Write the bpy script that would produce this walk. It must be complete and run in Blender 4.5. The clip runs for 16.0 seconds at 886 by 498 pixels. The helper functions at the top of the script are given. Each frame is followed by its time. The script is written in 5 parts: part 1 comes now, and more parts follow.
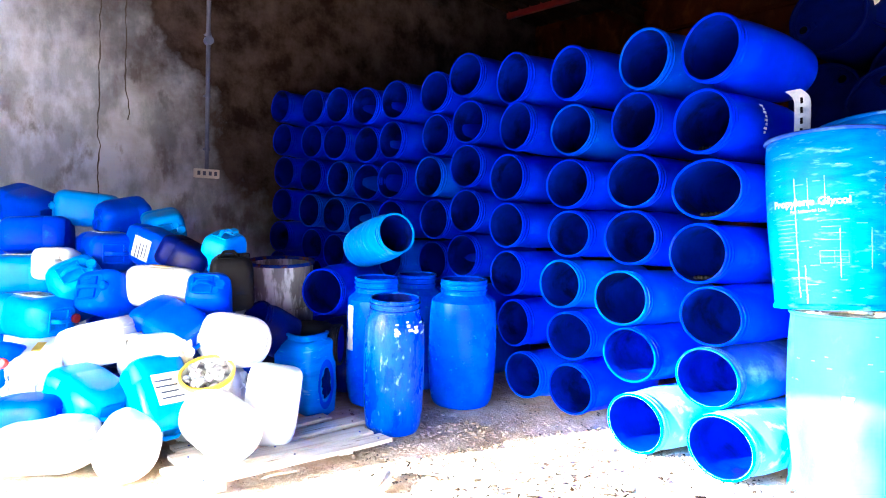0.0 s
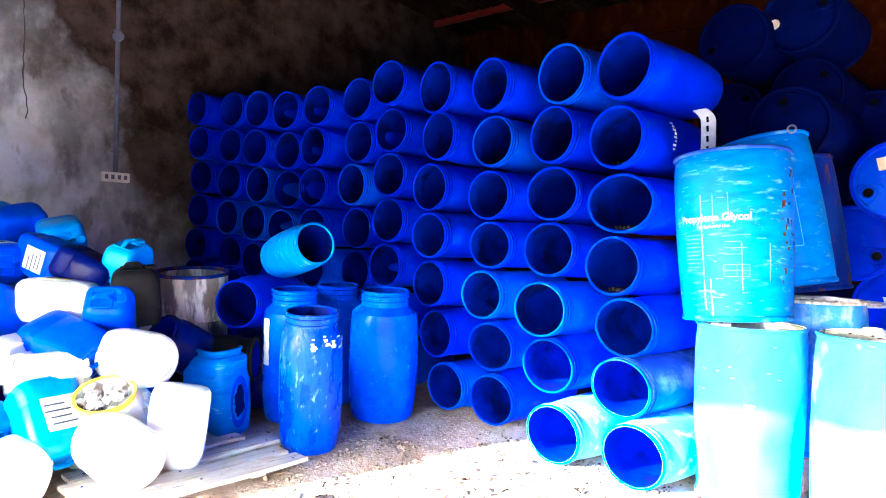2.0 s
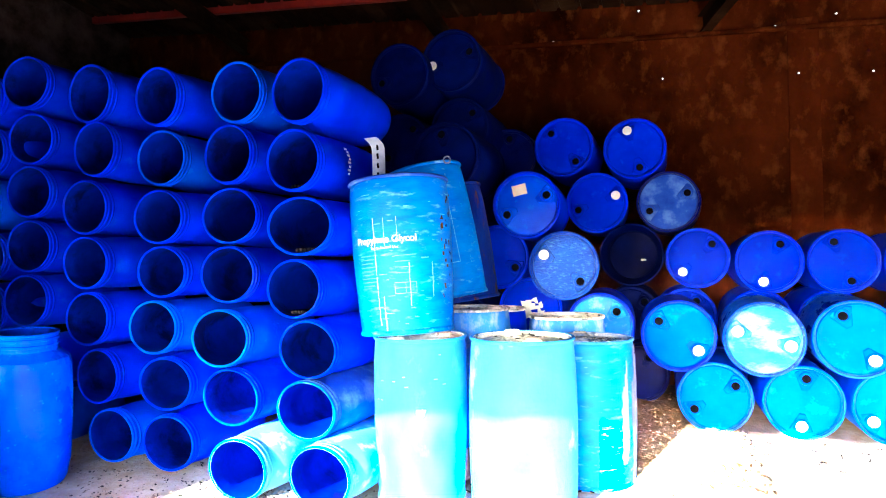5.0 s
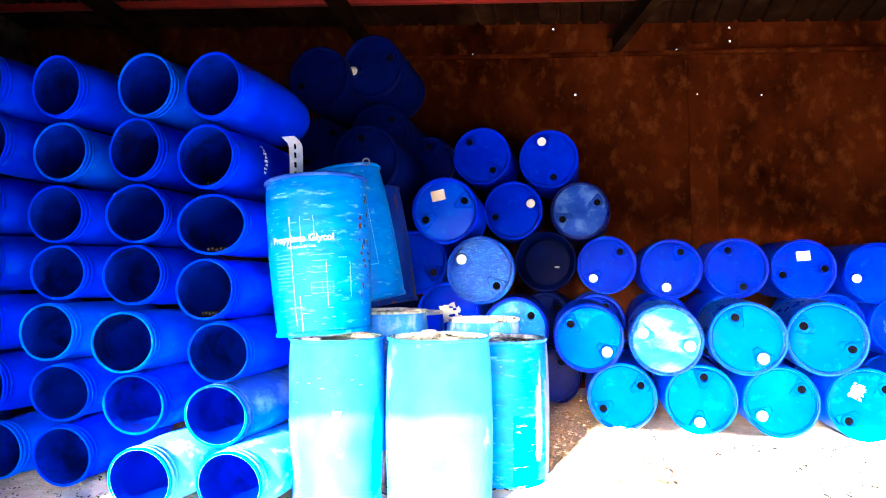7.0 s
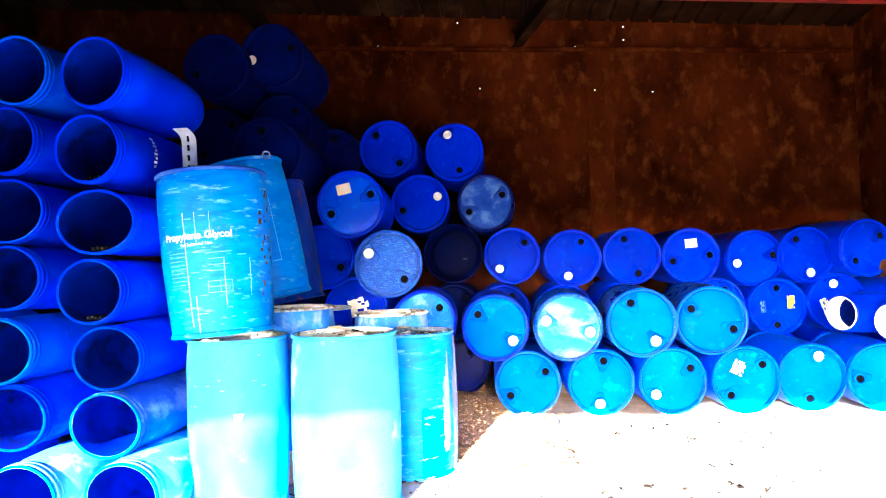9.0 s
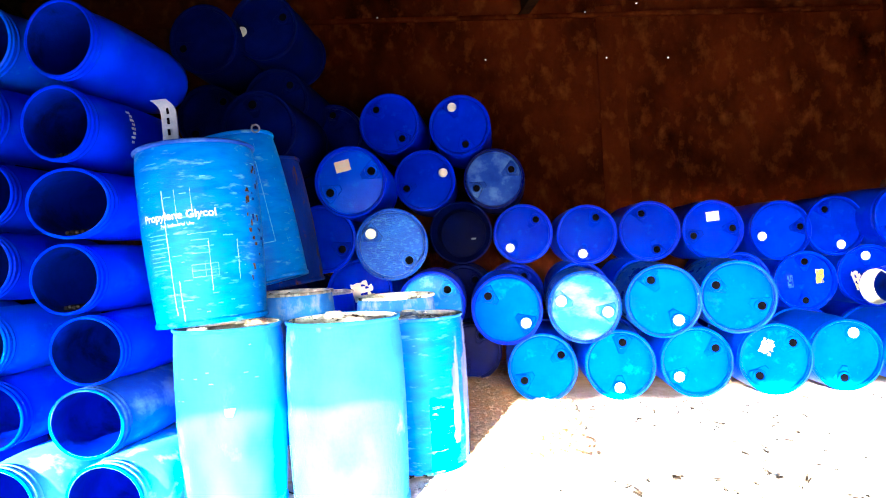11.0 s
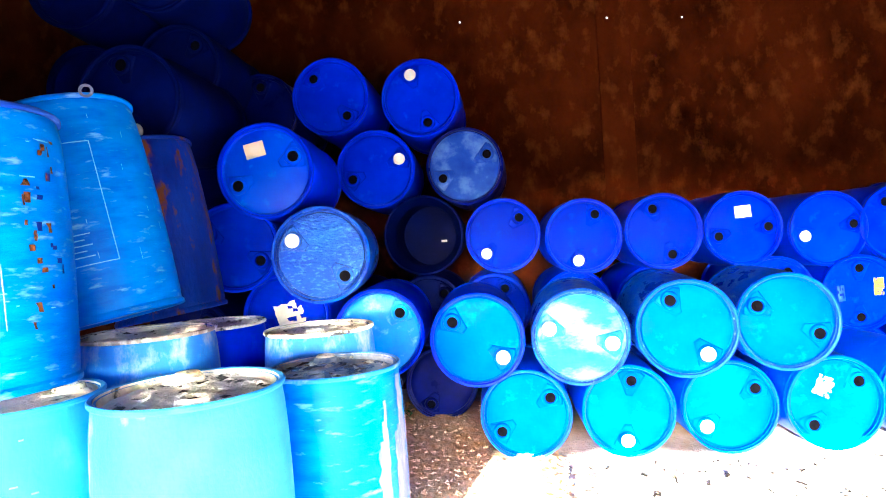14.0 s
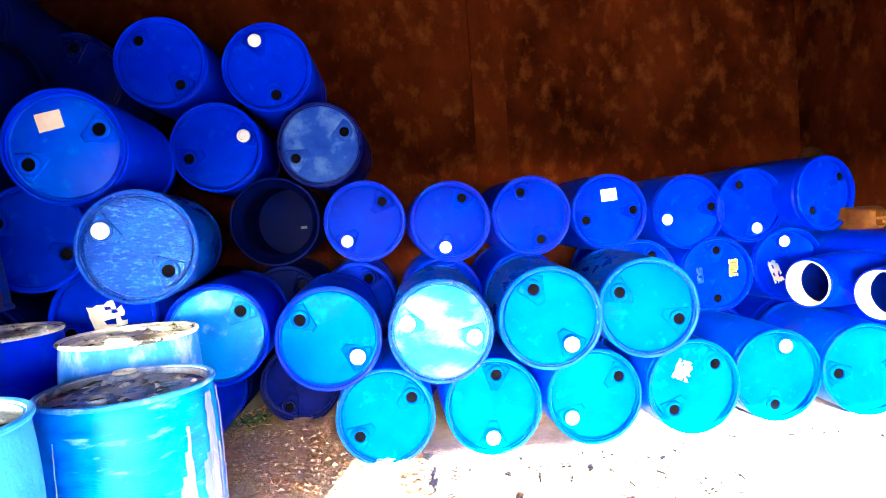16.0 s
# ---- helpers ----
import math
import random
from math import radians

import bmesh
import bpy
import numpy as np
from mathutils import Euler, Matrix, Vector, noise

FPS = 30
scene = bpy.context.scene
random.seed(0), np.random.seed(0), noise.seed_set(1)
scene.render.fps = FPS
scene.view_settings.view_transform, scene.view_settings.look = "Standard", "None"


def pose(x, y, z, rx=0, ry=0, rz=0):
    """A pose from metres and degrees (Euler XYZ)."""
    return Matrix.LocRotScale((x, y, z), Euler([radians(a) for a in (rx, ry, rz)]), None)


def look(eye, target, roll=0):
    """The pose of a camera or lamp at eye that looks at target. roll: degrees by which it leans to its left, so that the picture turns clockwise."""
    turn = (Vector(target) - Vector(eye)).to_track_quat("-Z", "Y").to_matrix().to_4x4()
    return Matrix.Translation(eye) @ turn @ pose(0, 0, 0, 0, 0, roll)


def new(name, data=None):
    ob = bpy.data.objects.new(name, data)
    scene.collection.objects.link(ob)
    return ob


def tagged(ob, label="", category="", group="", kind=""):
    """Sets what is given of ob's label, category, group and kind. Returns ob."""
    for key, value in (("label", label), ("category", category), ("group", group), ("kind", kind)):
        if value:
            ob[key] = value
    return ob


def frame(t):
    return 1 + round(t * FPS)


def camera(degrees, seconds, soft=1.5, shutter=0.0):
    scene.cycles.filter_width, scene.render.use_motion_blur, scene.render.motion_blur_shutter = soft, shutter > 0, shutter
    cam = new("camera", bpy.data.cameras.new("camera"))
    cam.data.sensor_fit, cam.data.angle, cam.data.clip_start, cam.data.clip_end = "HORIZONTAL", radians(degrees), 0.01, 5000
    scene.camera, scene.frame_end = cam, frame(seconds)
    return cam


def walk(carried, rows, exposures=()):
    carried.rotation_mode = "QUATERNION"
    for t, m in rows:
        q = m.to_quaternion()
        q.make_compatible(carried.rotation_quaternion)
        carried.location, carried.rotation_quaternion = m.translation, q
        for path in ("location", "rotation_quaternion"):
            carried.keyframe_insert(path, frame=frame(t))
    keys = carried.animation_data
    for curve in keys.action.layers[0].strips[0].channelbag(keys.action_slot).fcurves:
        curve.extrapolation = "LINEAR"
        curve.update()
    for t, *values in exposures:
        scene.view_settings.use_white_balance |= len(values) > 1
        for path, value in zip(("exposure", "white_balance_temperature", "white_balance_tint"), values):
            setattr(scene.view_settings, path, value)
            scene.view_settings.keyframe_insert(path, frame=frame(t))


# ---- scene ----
cam = camera(71.4, 16.0, soft=1.1)
PATH = [
    (0, (0.47, -0.007, 1.325), (-1.145, 1.173, 1.287), 1.2),
    (0.5, (0.473, 0.028, 1.365), (-1.115, 1.244, 1.323), 0.8),
    (1, (0.468, 0.028, 1.357), (-1.089, 1.284, 1.341), 1.0),
    (1.5, (0.465, 0.045, 1.365), (-1.064, 1.335, 1.342), 0.8),
    (2, (0.468, 0.089, 1.373), (-1.006, 1.441, 1.355), 1.4),
    (2.5, (0.481, 0.139, 1.387), (-0.868, 1.614, 1.343), 1.3),
    (3, (0.491, 0.137, 1.399), (-0.737, 1.714, 1.342), -0.2),
    (3.5, (0.489, 0.146, 1.397), (-0.607, 1.818, 1.362), -0.7),
    (4, (0.495, 0.159, 1.408), (-0.454, 1.919, 1.393), -0.9),
    (4.5, (0.501, 0.154, 1.41), (-0.325, 1.975, 1.412), -1.2),
    (4.7, (0.515, 0.163, 1.41), (-0.24, 2.015, 1.431), -1.0),
    (6.8, (0.52, 0.144, 1.338), (0.041, 2.084, 1.425), -0.5),
    (7, (0.534, 0.147, 1.329), (0.11, 2.1, 1.415), -0.5),
    (7.5, (0.55, 0.156, 1.32), (0.224, 2.128, 1.393), -0.7),
    (8, (0.558, 0.157, 1.323), (0.295, 2.139, 1.381), -1.1),
    (8.5, (0.574, 0.155, 1.328), (0.4, 2.147, 1.385), -1.5),
    (8.7, (0.58, 0.158, 1.338), (0.437, 2.153, 1.393), -1.8),
    (10.8, (0.58, 0.392, 1.297), (0.379, 2.38, 1.369), -3.5),
    (11, (0.577, 0.471, 1.298), (0.398, 2.463, 1.304), -3.2),
    (11.5, (0.533, 0.727, 1.292), (0.236, 2.704, 1.216), -4.3),
    (12, (0.592, 0.907, 1.282), (0.471, 2.9, 1.163), -3.4),
    (12.5, (0.642, 1.185, 1.321), (0.355, 3.162, 1.234), -2.5),
    (13, (0.707, 1.361, 1.356), (0.334, 3.325, 1.325), -2.4),
    (13.5, (0.713, 1.567, 1.396), (0.435, 3.548, 1.434), -3.1),
    (14, (0.771, 1.741, 1.397), (0.596, 3.733, 1.376), -3.7),
    (14.5, (0.916, 1.829, 1.398), (0.713, 3.819, 1.408), -2.2),
    (15, (1.001, 1.907, 1.407), (0.897, 3.903, 1.335), -3.4),
    (15.5, (0.989, 2.004, 1.398), (1.041, 4.003, 1.383), -3.0),
    (16, (0.988, 2.099, 1.401), (1.156, 4.089, 1.302), -4.2),
]
# the clip's own exposure, in stops
EXPOSURE = [(0, 5.65), (2, 5.65), (3, 5.5), (4.5, 5.3), (7, 5.3), (8.5, 5.15), (11, 4.95), (12, 4.72), (13.3, 4.7), (13.9, 5.4), (15, 5.75), (16, 5.5)]
walk(cam, [(t, look(eye, target, roll)) for t, eye, target, roll in PATH], exposures=[(t, stops, 5450, 10) for t, stops in EXPOSURE])

# ---- world, sun, exposure ----
world = bpy.data.worlds.new("world")
scene.world = world
world.use_nodes = True
wn = world.node_tree.nodes
sky = wn.new("ShaderNodeTexSky")
sky.sky_type, sky.sun_disc = "NISHITA", False
sky.dust_density = 1.5
SUN_WAY = Vector((0.95, 4.0, -0.96)).normalized()
sky.sun_elevation = math.asin(-SUN_WAY.z)
sky.sun_rotation = math.atan2(-SUN_WAY.x, -SUN_WAY.y)
world.node_tree.links.new(sky.outputs[0], wn["Background"].inputs[0])
wn["Background"].inputs[1].default_value = 0.15
sun = new("sun", bpy.data.lights.new("sun", "SUN"))
sun.data.energy, sun.data.angle, sun.data.color = 4.4, radians(0.6), (1.0, 0.95, 0.88)
sun.matrix_world = look((-6, -5, 12), Vector((-6, -5, 12)) + SUN_WAY)


# ---- materials ----
def material(name, base, rough=0.5, metal=0.0):
    m = bpy.data.materials.new(name)
    m.use_nodes = True
    b = m.node_tree.nodes["Principled BSDF"]
    b.inputs["Base Color"].default_value = (*base, 1)
    b.inputs["Roughness"].default_value = rough
    b.inputs["Metallic"].default_value = metal
    return m


def textured(name, a, b, scale, rough=(0.4, 0.6), gloss=0.25, spread=(0.35, 0.65), bump=0.1, bump_scale=40, stretch=(1, 1, 1), stain=None, stain_scale=1.5, stain_at=(0.5, 0.62), vary=0.0, detail=6):
    """Two base colours mixed by noise, an optional third as stains at a second scale, and fine relief."""
    m = bpy.data.materials.new(name)
    m.use_nodes = True
    n, link = m.node_tree.nodes, m.node_tree.links.new
    bs = n["Principled BSDF"]
    bs.inputs["Specular IOR Level"].default_value = gloss
    co, mp = n.new("ShaderNodeTexCoord"), n.new("ShaderNodeMapping")
    link(co.outputs["Object"], mp.inputs[0])
    mp.inputs["Scale"].default_value = stretch
    info = n.new("ShaderNodeObjectInfo")
    off = n.new("ShaderNodeVectorMath")
    off.operation = "MULTIPLY_ADD"
    link(info.outputs["Random"], off.inputs[0])
    off.inputs[1].default_value = (31, 17, 23)
    link(mp.outputs[0], off.inputs[2])

    def noise_of(s, det):
        t = n.new("ShaderNodeTexNoise")
        t.inputs["Scale"].default_value, t.inputs["Detail"].default_value = s, det
        t.inputs["Roughness"].default_value = 0.62
        link(off.outputs[0], t.inputs["Vector"])
        return t

    def ramp_of(t, lo, hi):
        r = n.new("ShaderNodeMapRange")
        r.inputs["From Min"].default_value, r.inputs["From Max"].default_value = lo, hi
        link(t.outputs["Fac"], r.inputs["Value"])
        return r

    def mixed(f, x, y):
        k = n.new("ShaderNodeMix")
        k.data_type = "RGBA"
        link(f, k.inputs["Factor"])
        for v, s in ((x, k.inputs["A"]), (y, k.inputs["B"])):
            if isinstance(v, tuple):
                s.default_value = (*v, 1)
            else:
                link(v, s)
        return k.outputs["Result"]

    f1 = ramp_of(noise_of(scale, detail), *spread)
    colour = mixed(f1.outputs[0], a, b)
    if stain:
        f2 = ramp_of(noise_of(stain_scale, 8), *stain_at)
        colour = mixed(f2.outputs[0], colour, stain)
    if vary:
        h = n.new("ShaderNodeHueSaturation")
        v = n.new("ShaderNodeMapRange")
        v.inputs["To Min"].default_value, v.inputs["To Max"].default_value = 1 - vary, 1 + vary
        link(info.outputs["Random"], v.inputs["Value"])
        link(v.outputs[0], h.inputs["Value"])
        link(colour, h.inputs["Color"])
        colour = h.outputs[0]
    link(colour, bs.inputs["Base Color"])
    rr = n.new("ShaderNodeMapRange")
    rr.inputs["To Min"].default_value, rr.inputs["To Max"].default_value = rough
    link(f1.outputs[0], rr.inputs["Value"])
    link(rr.outputs[0], bs.inputs["Roughness"])
    if bump:
        bp = n.new("ShaderNodeBump")
        bp.inputs["Strength"].default_value, bp.inputs["Distance"].default_value = bump, 0.02
        link(noise_of(bump_scale, 6).outputs["Fac"], bp.inputs["Height"])
        link(bp.outputs[0], bs.inputs["Normal"])
    return m


ROYAL = textured("royal_blue_plastic", (0.0005, 0.011, 0.60), (0.0008, 0.021, 0.74), 4, (0.40, 0.56), 0.06, bump=0.08, vary=0.16, stain=(0.002, 0.045, 0.66), stain_scale=7, stain_at=(0.56, 0.72))
# Upper and rear heads; the weaker light there is put into this darker blue.
HEAD = textured("drum_head_plastic", (0.0004, 0.010, 0.46), (0.0006, 0.020, 0.58), 3, (0.42, 0.6), 0.02, bump=0.08, vary=0.14, stain=(0.0015, 0.05, 0.62), stain_scale=9, stain_at=(0.58, 0.78))
BRIGHT = textured("bright_blue_plastic", (0.0010, 0.038, 0.68), (0.002, 0.07, 0.78), 4, (0.36, 0.52), 0.10, bump=0.08, vary=0.10, stain=(0.006, 0.14, 0.80), stain_scale=11, stain_at=(0.60, 0.74))
SHINY = textured("shiny_blue_plastic", (0.0003, 0.042, 0.70), (0.0008, 0.085, 0.82), 4, (0.20, 0.34), 0.07, bump=0.12, bump_scale=14, stain=(0.03, 0.20, 0.68), stain_scale=24, stain_at=(0.62, 0.72))
# Paler copy of the barrel blue; direct sun is put into the colour.
SUNLIT = textured("white_bleached_blue", (0.045, 0.22, 0.72), (0.075, 0.32, 0.78), 6, (0.5, 0.7), 0.15, bump=0.15, stain=(0.30, 0.46, 0.74), stain_scale=9, stain_at=(0.56, 0.72))
TEAL = textured("light_blue_plastic", (0.005, 0.17, 0.74), (0.009, 0.24, 0.82), 5, (0.3, 0.45), 0.2, bump=0.05, vary=0.08, stain=(0.001, 0.10, 0.66), stain_scale=4, stain_at=(0.6, 0.8))
FADED = textured("faded_blue_paint", (0.0025, 0.12, 0.67), (0.007, 0.19, 0.77), 4, (0.34, 0.6), 0.12, bump=0.18, stretch=(1.2, 1.2, 5.0), stain=(0.13, 0.35, 0.74), stain_scale=7, stain_at=(0.58, 0.70))
SCUFF = textured("scuffed_blue_plastic", (0.0008, 0.022, 0.34), (0.0018, 0.060, 0.56), 7, (0.22, 0.5), 0.10, bump=0.4, stretch=(1, 1, 0.4), stain=(0.14, 0.24, 0.50), stain_scale=30, stain_at=(0.60, 0.70))
DUSTY = textured("dusty_blue_plastic", (0.006, 0.035, 0.30), (0.02, 0.08, 0.42), 5, (0.6, 0.8), 0.08, bump=0.12, stain=(0.10, 0.20, 0.50), stain_scale=5, stain_at=(0.50, 0.72))
# Dark copy of the blue plastic; deep shade is put into its colour.
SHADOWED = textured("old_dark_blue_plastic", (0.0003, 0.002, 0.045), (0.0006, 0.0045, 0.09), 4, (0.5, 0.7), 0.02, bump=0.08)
POWDER = textured("sun_bleached_blue", (0.026, 0.21, 0.75), (0.044, 0.29, 0.82), 6, (0.4, 0.6), 0.03, bump=0.12, stretch=(1, 1, 0.6), stain=(0.10, 0.42, 0.80), stain_scale=5, stain_at=(0.58, 0.76))
# Pale specks over the blue; wet glare on this head is painted in.
SPECK = textured("speckled_blue_head", (0.001, 0.030, 0.44), (0.004, 0.085, 0.60), 6, (0.3, 0.5), bump=0.6, bump_scale=90, stain=(0.07, 0.24, 0.64), stain_scale=62, stain_at=(0.53, 0.72), stretch=(0.45, 1, 1))
WORN = textured("worn_whitened_head", (0.004, 0.11, 0.66), (0.02, 0.20, 0.74), 6, (0.5, 0.7), 0.1, bump=0.2, stretch=(1, 2, 1), stain=(0.34, 0.46, 0.68), stain_scale=3.2, stain_at=(0.46, 0.80))
CRUST = textured("crusted_drum_lid", (0.66, 0.66, 0.68), (0.86, 0.85, 0.82), 10, (0.6, 0.85), 0.2, (0.42, 0.56), bump=1.0, bump_scale=30, stain=(0.04, 0.045, 0.065), stain_scale=8, stain_at=(0.58, 0.63))
SLUDGE = textured("dark_sludge", (0.012, 0.014, 0.022), (0.05, 0.045, 0.05), 20, (0.3, 0.7), 0.3, bump=0.4)
WETLID = textured("wet_grimy_lid", (0.10, 0.16, 0.36), (0.40, 0.46, 0.62), 7, (0.2, 0.7), 0.4, (0.42, 0.58), bump=0.5, bump_scale=25, stain=(0.62, 0.42, 0.28), stain_scale=4, stain_at=(0.58, 0.68))
WASH = textured("dried_chalk_wash", (0.09, 0.13, 0.38), (0.18, 0.23, 0.48), 9, (0.7, 0.9), 0.1, bump=0.3, stretch=(1, 1, 0.3), stain=(0.10, 0.16, 0.46), stain_scale=16, stain_at=(0.58, 0.66))
RUSTMARK = textured("orange_rust", (0.05, 0.016, 0.008), (0.20, 0.075, 0.028), 30, (0.8, 0.95), 0.1, bump=0.6, stain=(0.02, 0.010, 0.008), stain_scale=34, stain_at=(0.50, 0.58))
CLAY = textured("orange_clay_rubble", (0.84, 0.43, 0.17), (0.90, 0.62, 0.35), 9, (0.9, 1.0), 0.0, bump=1.0, bump_scale=24, stain=(0.58, 0.28, 0.10), stain_scale=9, stain_at=(0.52, 0.66), detail=12)
CHALK = textured("chalky_blue_side", (0.028, 0.21, 0.74), (0.050, 0.30, 0.82), 6, (0.5, 0.7), 0.03, bump=0.25, stretch=(1, 1, 0.7), stain=(0.30, 0.50, 0.80), stain_scale=4.5, stain_at=(0.58, 0.74))
CHALKIER = textured("whitened_blue_side", (0.020, 0.14, 0.68), (0.032, 0.23, 0.76), 6, (0.5, 0.7), 0.10, bump=0.3, stretch=(1, 1, 0.6), stain=(0.28, 0.34, 0.60), stain_scale=12, stain_at=(0.52, 0.72))
RUSTY = textured("rusted_blue_steel", (0.001, 0.010, 0.17), (0.003, 0.030, 0.32), 5, (0.5, 0.75), 0.1, bump=0.4, stretch=(1, 1, 0.5), stain=(0.11, 0.036, 0.014), stain_scale=9, stain_at=(0.55, 0.62))
STEEL = textured("grimy_grey_steel", (0.14, 0.13, 0.15), (0.30, 0.28, 0.30), 6, (0.5, 0.7), 0.2, bump=0.2, stretch=(1, 1, 0.25), stain=(0.70, 0.70, 0.74), stain_scale=9, stain_at=(0.49, 0.58))
WHITE = textured("white_plastic", (0.74, 0.74, 0.72), (0.82, 0.82, 0.81), 5, (0.4, 0.6), bump=0.06, stain=(0.62, 0.58, 0.50), stain_scale=7, stain_at=(0.64, 0.8))
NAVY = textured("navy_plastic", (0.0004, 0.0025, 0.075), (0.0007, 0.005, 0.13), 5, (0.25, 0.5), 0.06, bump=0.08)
# Darker blue for barrel insides; their inner shade is put into this colour.
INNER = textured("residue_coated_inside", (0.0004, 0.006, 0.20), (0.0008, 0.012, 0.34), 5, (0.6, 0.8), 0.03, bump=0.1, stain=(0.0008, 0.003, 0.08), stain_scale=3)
BLACK = textured("black_plastic", (0.003, 0.003, 0.005), (0.007, 0.007, 0.010), 6, (0.5, 0.7), 0.04, bump=0.08)
# Black for closed openings; the dark inside is put into the colour.
HOLE = textured("dark_bung_hole", (0.002, 0.002, 0.004), (0.004, 0.004, 0.008), 20, (0.8, 0.9), 0.0, bump=0)
CAP = textured("white_bung_cap", (0.70, 0.68, 0.60), (0.80, 0.80, 0.78), 30, (0.45, 0.6), bump=0.1)
OLDCAP = textured("yellowed_bung_cap", (0.66, 0.56, 0.34), (0.74, 0.68, 0.52), 30, (0.5, 0.7), bump=0.1)
PAPER = textured("paper_label", (0.72, 0.72, 0.70), (0.82, 0.82, 0.80), 14, (0.7, 0.85), bump=0.1)
TAN = textured("tan_paper_label", (0.72, 0.60, 0.42), (0.80, 0.72, 0.60), 14, (0.7, 0.85), bump=0.1)
YELLOW = textured("yellow_plastic", (0.75, 0.42, 0.02), (0.80, 0.52, 0.05), 14, (0.4, 0.6), bump=0.05)
RED = material("red_plastic", (0.62, 0.02, 0.015), 0.4)
PRINT = textured("white_print", (0.62, 0.70, 0.80), (0.78, 0.82, 0.86), 30, (0.5, 0.7), bump=0)
INK = material("dark_print", (0.03, 0.05, 0.10), 0.7)
STREAK = textured("white_paint_streak", (0.55, 0.66, 0.78), (0.74, 0.78, 0.82), 20, (0.5, 0.7), bump=0.1)
SCRATCH = textured("pale_blue_scratch", (0.10, 0.42, 0.78), (0.25, 0.52, 0.80), 20, (0.5, 0.7), bump=0)
CONCRETE = textured("stained_concrete", (0.41, 0.46, 0.56), (0.72, 0.78, 0.92), 3.1, (0.8, 0.95), 0.05, (0.41, 0.57), bump=0.45, bump_scale=14, stain=(0.30, 0.30, 0.35), stain_scale=2.6, stain_at=(0.55, 0.64), stretch=(1, 1, 0.55), detail=14)


def stain_shade_zone(m, colour, start, end):
    """Brown stain plus painted shade over the wall's rear, ragged-edged between two depths."""
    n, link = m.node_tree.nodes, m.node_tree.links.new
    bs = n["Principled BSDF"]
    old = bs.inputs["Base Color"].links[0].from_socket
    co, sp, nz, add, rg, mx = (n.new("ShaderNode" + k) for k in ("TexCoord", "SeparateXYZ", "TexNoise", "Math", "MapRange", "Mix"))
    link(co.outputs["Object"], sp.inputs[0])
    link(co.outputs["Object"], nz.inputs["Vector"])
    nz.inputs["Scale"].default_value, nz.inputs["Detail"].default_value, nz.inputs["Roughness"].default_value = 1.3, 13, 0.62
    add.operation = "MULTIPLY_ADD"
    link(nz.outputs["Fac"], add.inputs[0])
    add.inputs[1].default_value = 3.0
    height_shift = n.new("ShaderNodeMath")  # shade under the roof is painted in: the dark reaches further forward up there
    height_shift.operation = "MULTIPLY_ADD"
    link(sp.outputs["Z"], height_shift.inputs[0])
    height_shift.inputs[1].default_value = 0.8
    link(sp.outputs["Y"], height_shift.inputs[2])
    link(height_shift.outputs[0], add.inputs[2])
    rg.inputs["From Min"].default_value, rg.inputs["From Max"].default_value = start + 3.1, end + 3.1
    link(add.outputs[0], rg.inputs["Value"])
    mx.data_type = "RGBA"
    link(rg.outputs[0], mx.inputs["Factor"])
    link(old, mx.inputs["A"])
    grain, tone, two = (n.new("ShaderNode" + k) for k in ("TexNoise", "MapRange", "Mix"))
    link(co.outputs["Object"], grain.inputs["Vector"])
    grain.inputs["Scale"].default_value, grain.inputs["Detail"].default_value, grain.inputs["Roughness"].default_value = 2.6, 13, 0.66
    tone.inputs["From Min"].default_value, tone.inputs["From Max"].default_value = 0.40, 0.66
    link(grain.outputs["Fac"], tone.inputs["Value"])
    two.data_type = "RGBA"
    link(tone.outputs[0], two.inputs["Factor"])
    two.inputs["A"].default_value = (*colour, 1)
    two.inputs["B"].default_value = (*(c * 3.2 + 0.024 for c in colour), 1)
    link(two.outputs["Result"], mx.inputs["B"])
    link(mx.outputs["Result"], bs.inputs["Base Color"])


stain_shade_zone(CONCRETE, (0.016, 0.010, 0.009), 1.3, 2.9)
# Lower front heads; the stronger light there is put into this lighter blue.
LIDBLUE = textured("drum_head_light_blue", (0.0012, 0.052, 0.72), (0.0025, 0.080, 0.80), 3, (0.45, 0.6), 0.03, bump=0.08, vary=0.14, stain=(0.015, 0.17, 0.80), stain_scale=8, stain_at=(0.58, 0.76))
# Rust stains are the wall's own; the near-black base also carries its shade.
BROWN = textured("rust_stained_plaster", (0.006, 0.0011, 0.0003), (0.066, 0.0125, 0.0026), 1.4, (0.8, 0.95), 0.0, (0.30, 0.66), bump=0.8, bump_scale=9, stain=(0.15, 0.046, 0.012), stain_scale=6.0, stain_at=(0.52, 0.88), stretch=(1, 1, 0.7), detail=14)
# Near-black sheet; the shade under the roof is put into the colour.
DARKSHEET = textured("sooty_sheet_metal", (0.006, 0.0026, 0.0012), (0.016, 0.007, 0.003), 2.0, (0.6, 0.8), 0.02, bump=0.1, stain=(0.03, 0.015, 0.008), stain_scale=1.2)
OXIDE = textured("red_oxide_steel", (0.20, 0.012, 0.008), (0.28, 0.02, 0.012), 5, (0.5, 0.7), bump=0.1)
SAND = textured("sandy_ground", (0.50, 0.35, 0.22), (0.70, 0.56, 0.42), 7, (0.9, 1.0), 0.0, bump=1.0, bump_scale=28, stain=(0.40, 0.27, 0.18), stain_scale=1.3, stain_at=(0.54, 0.74), detail=12)
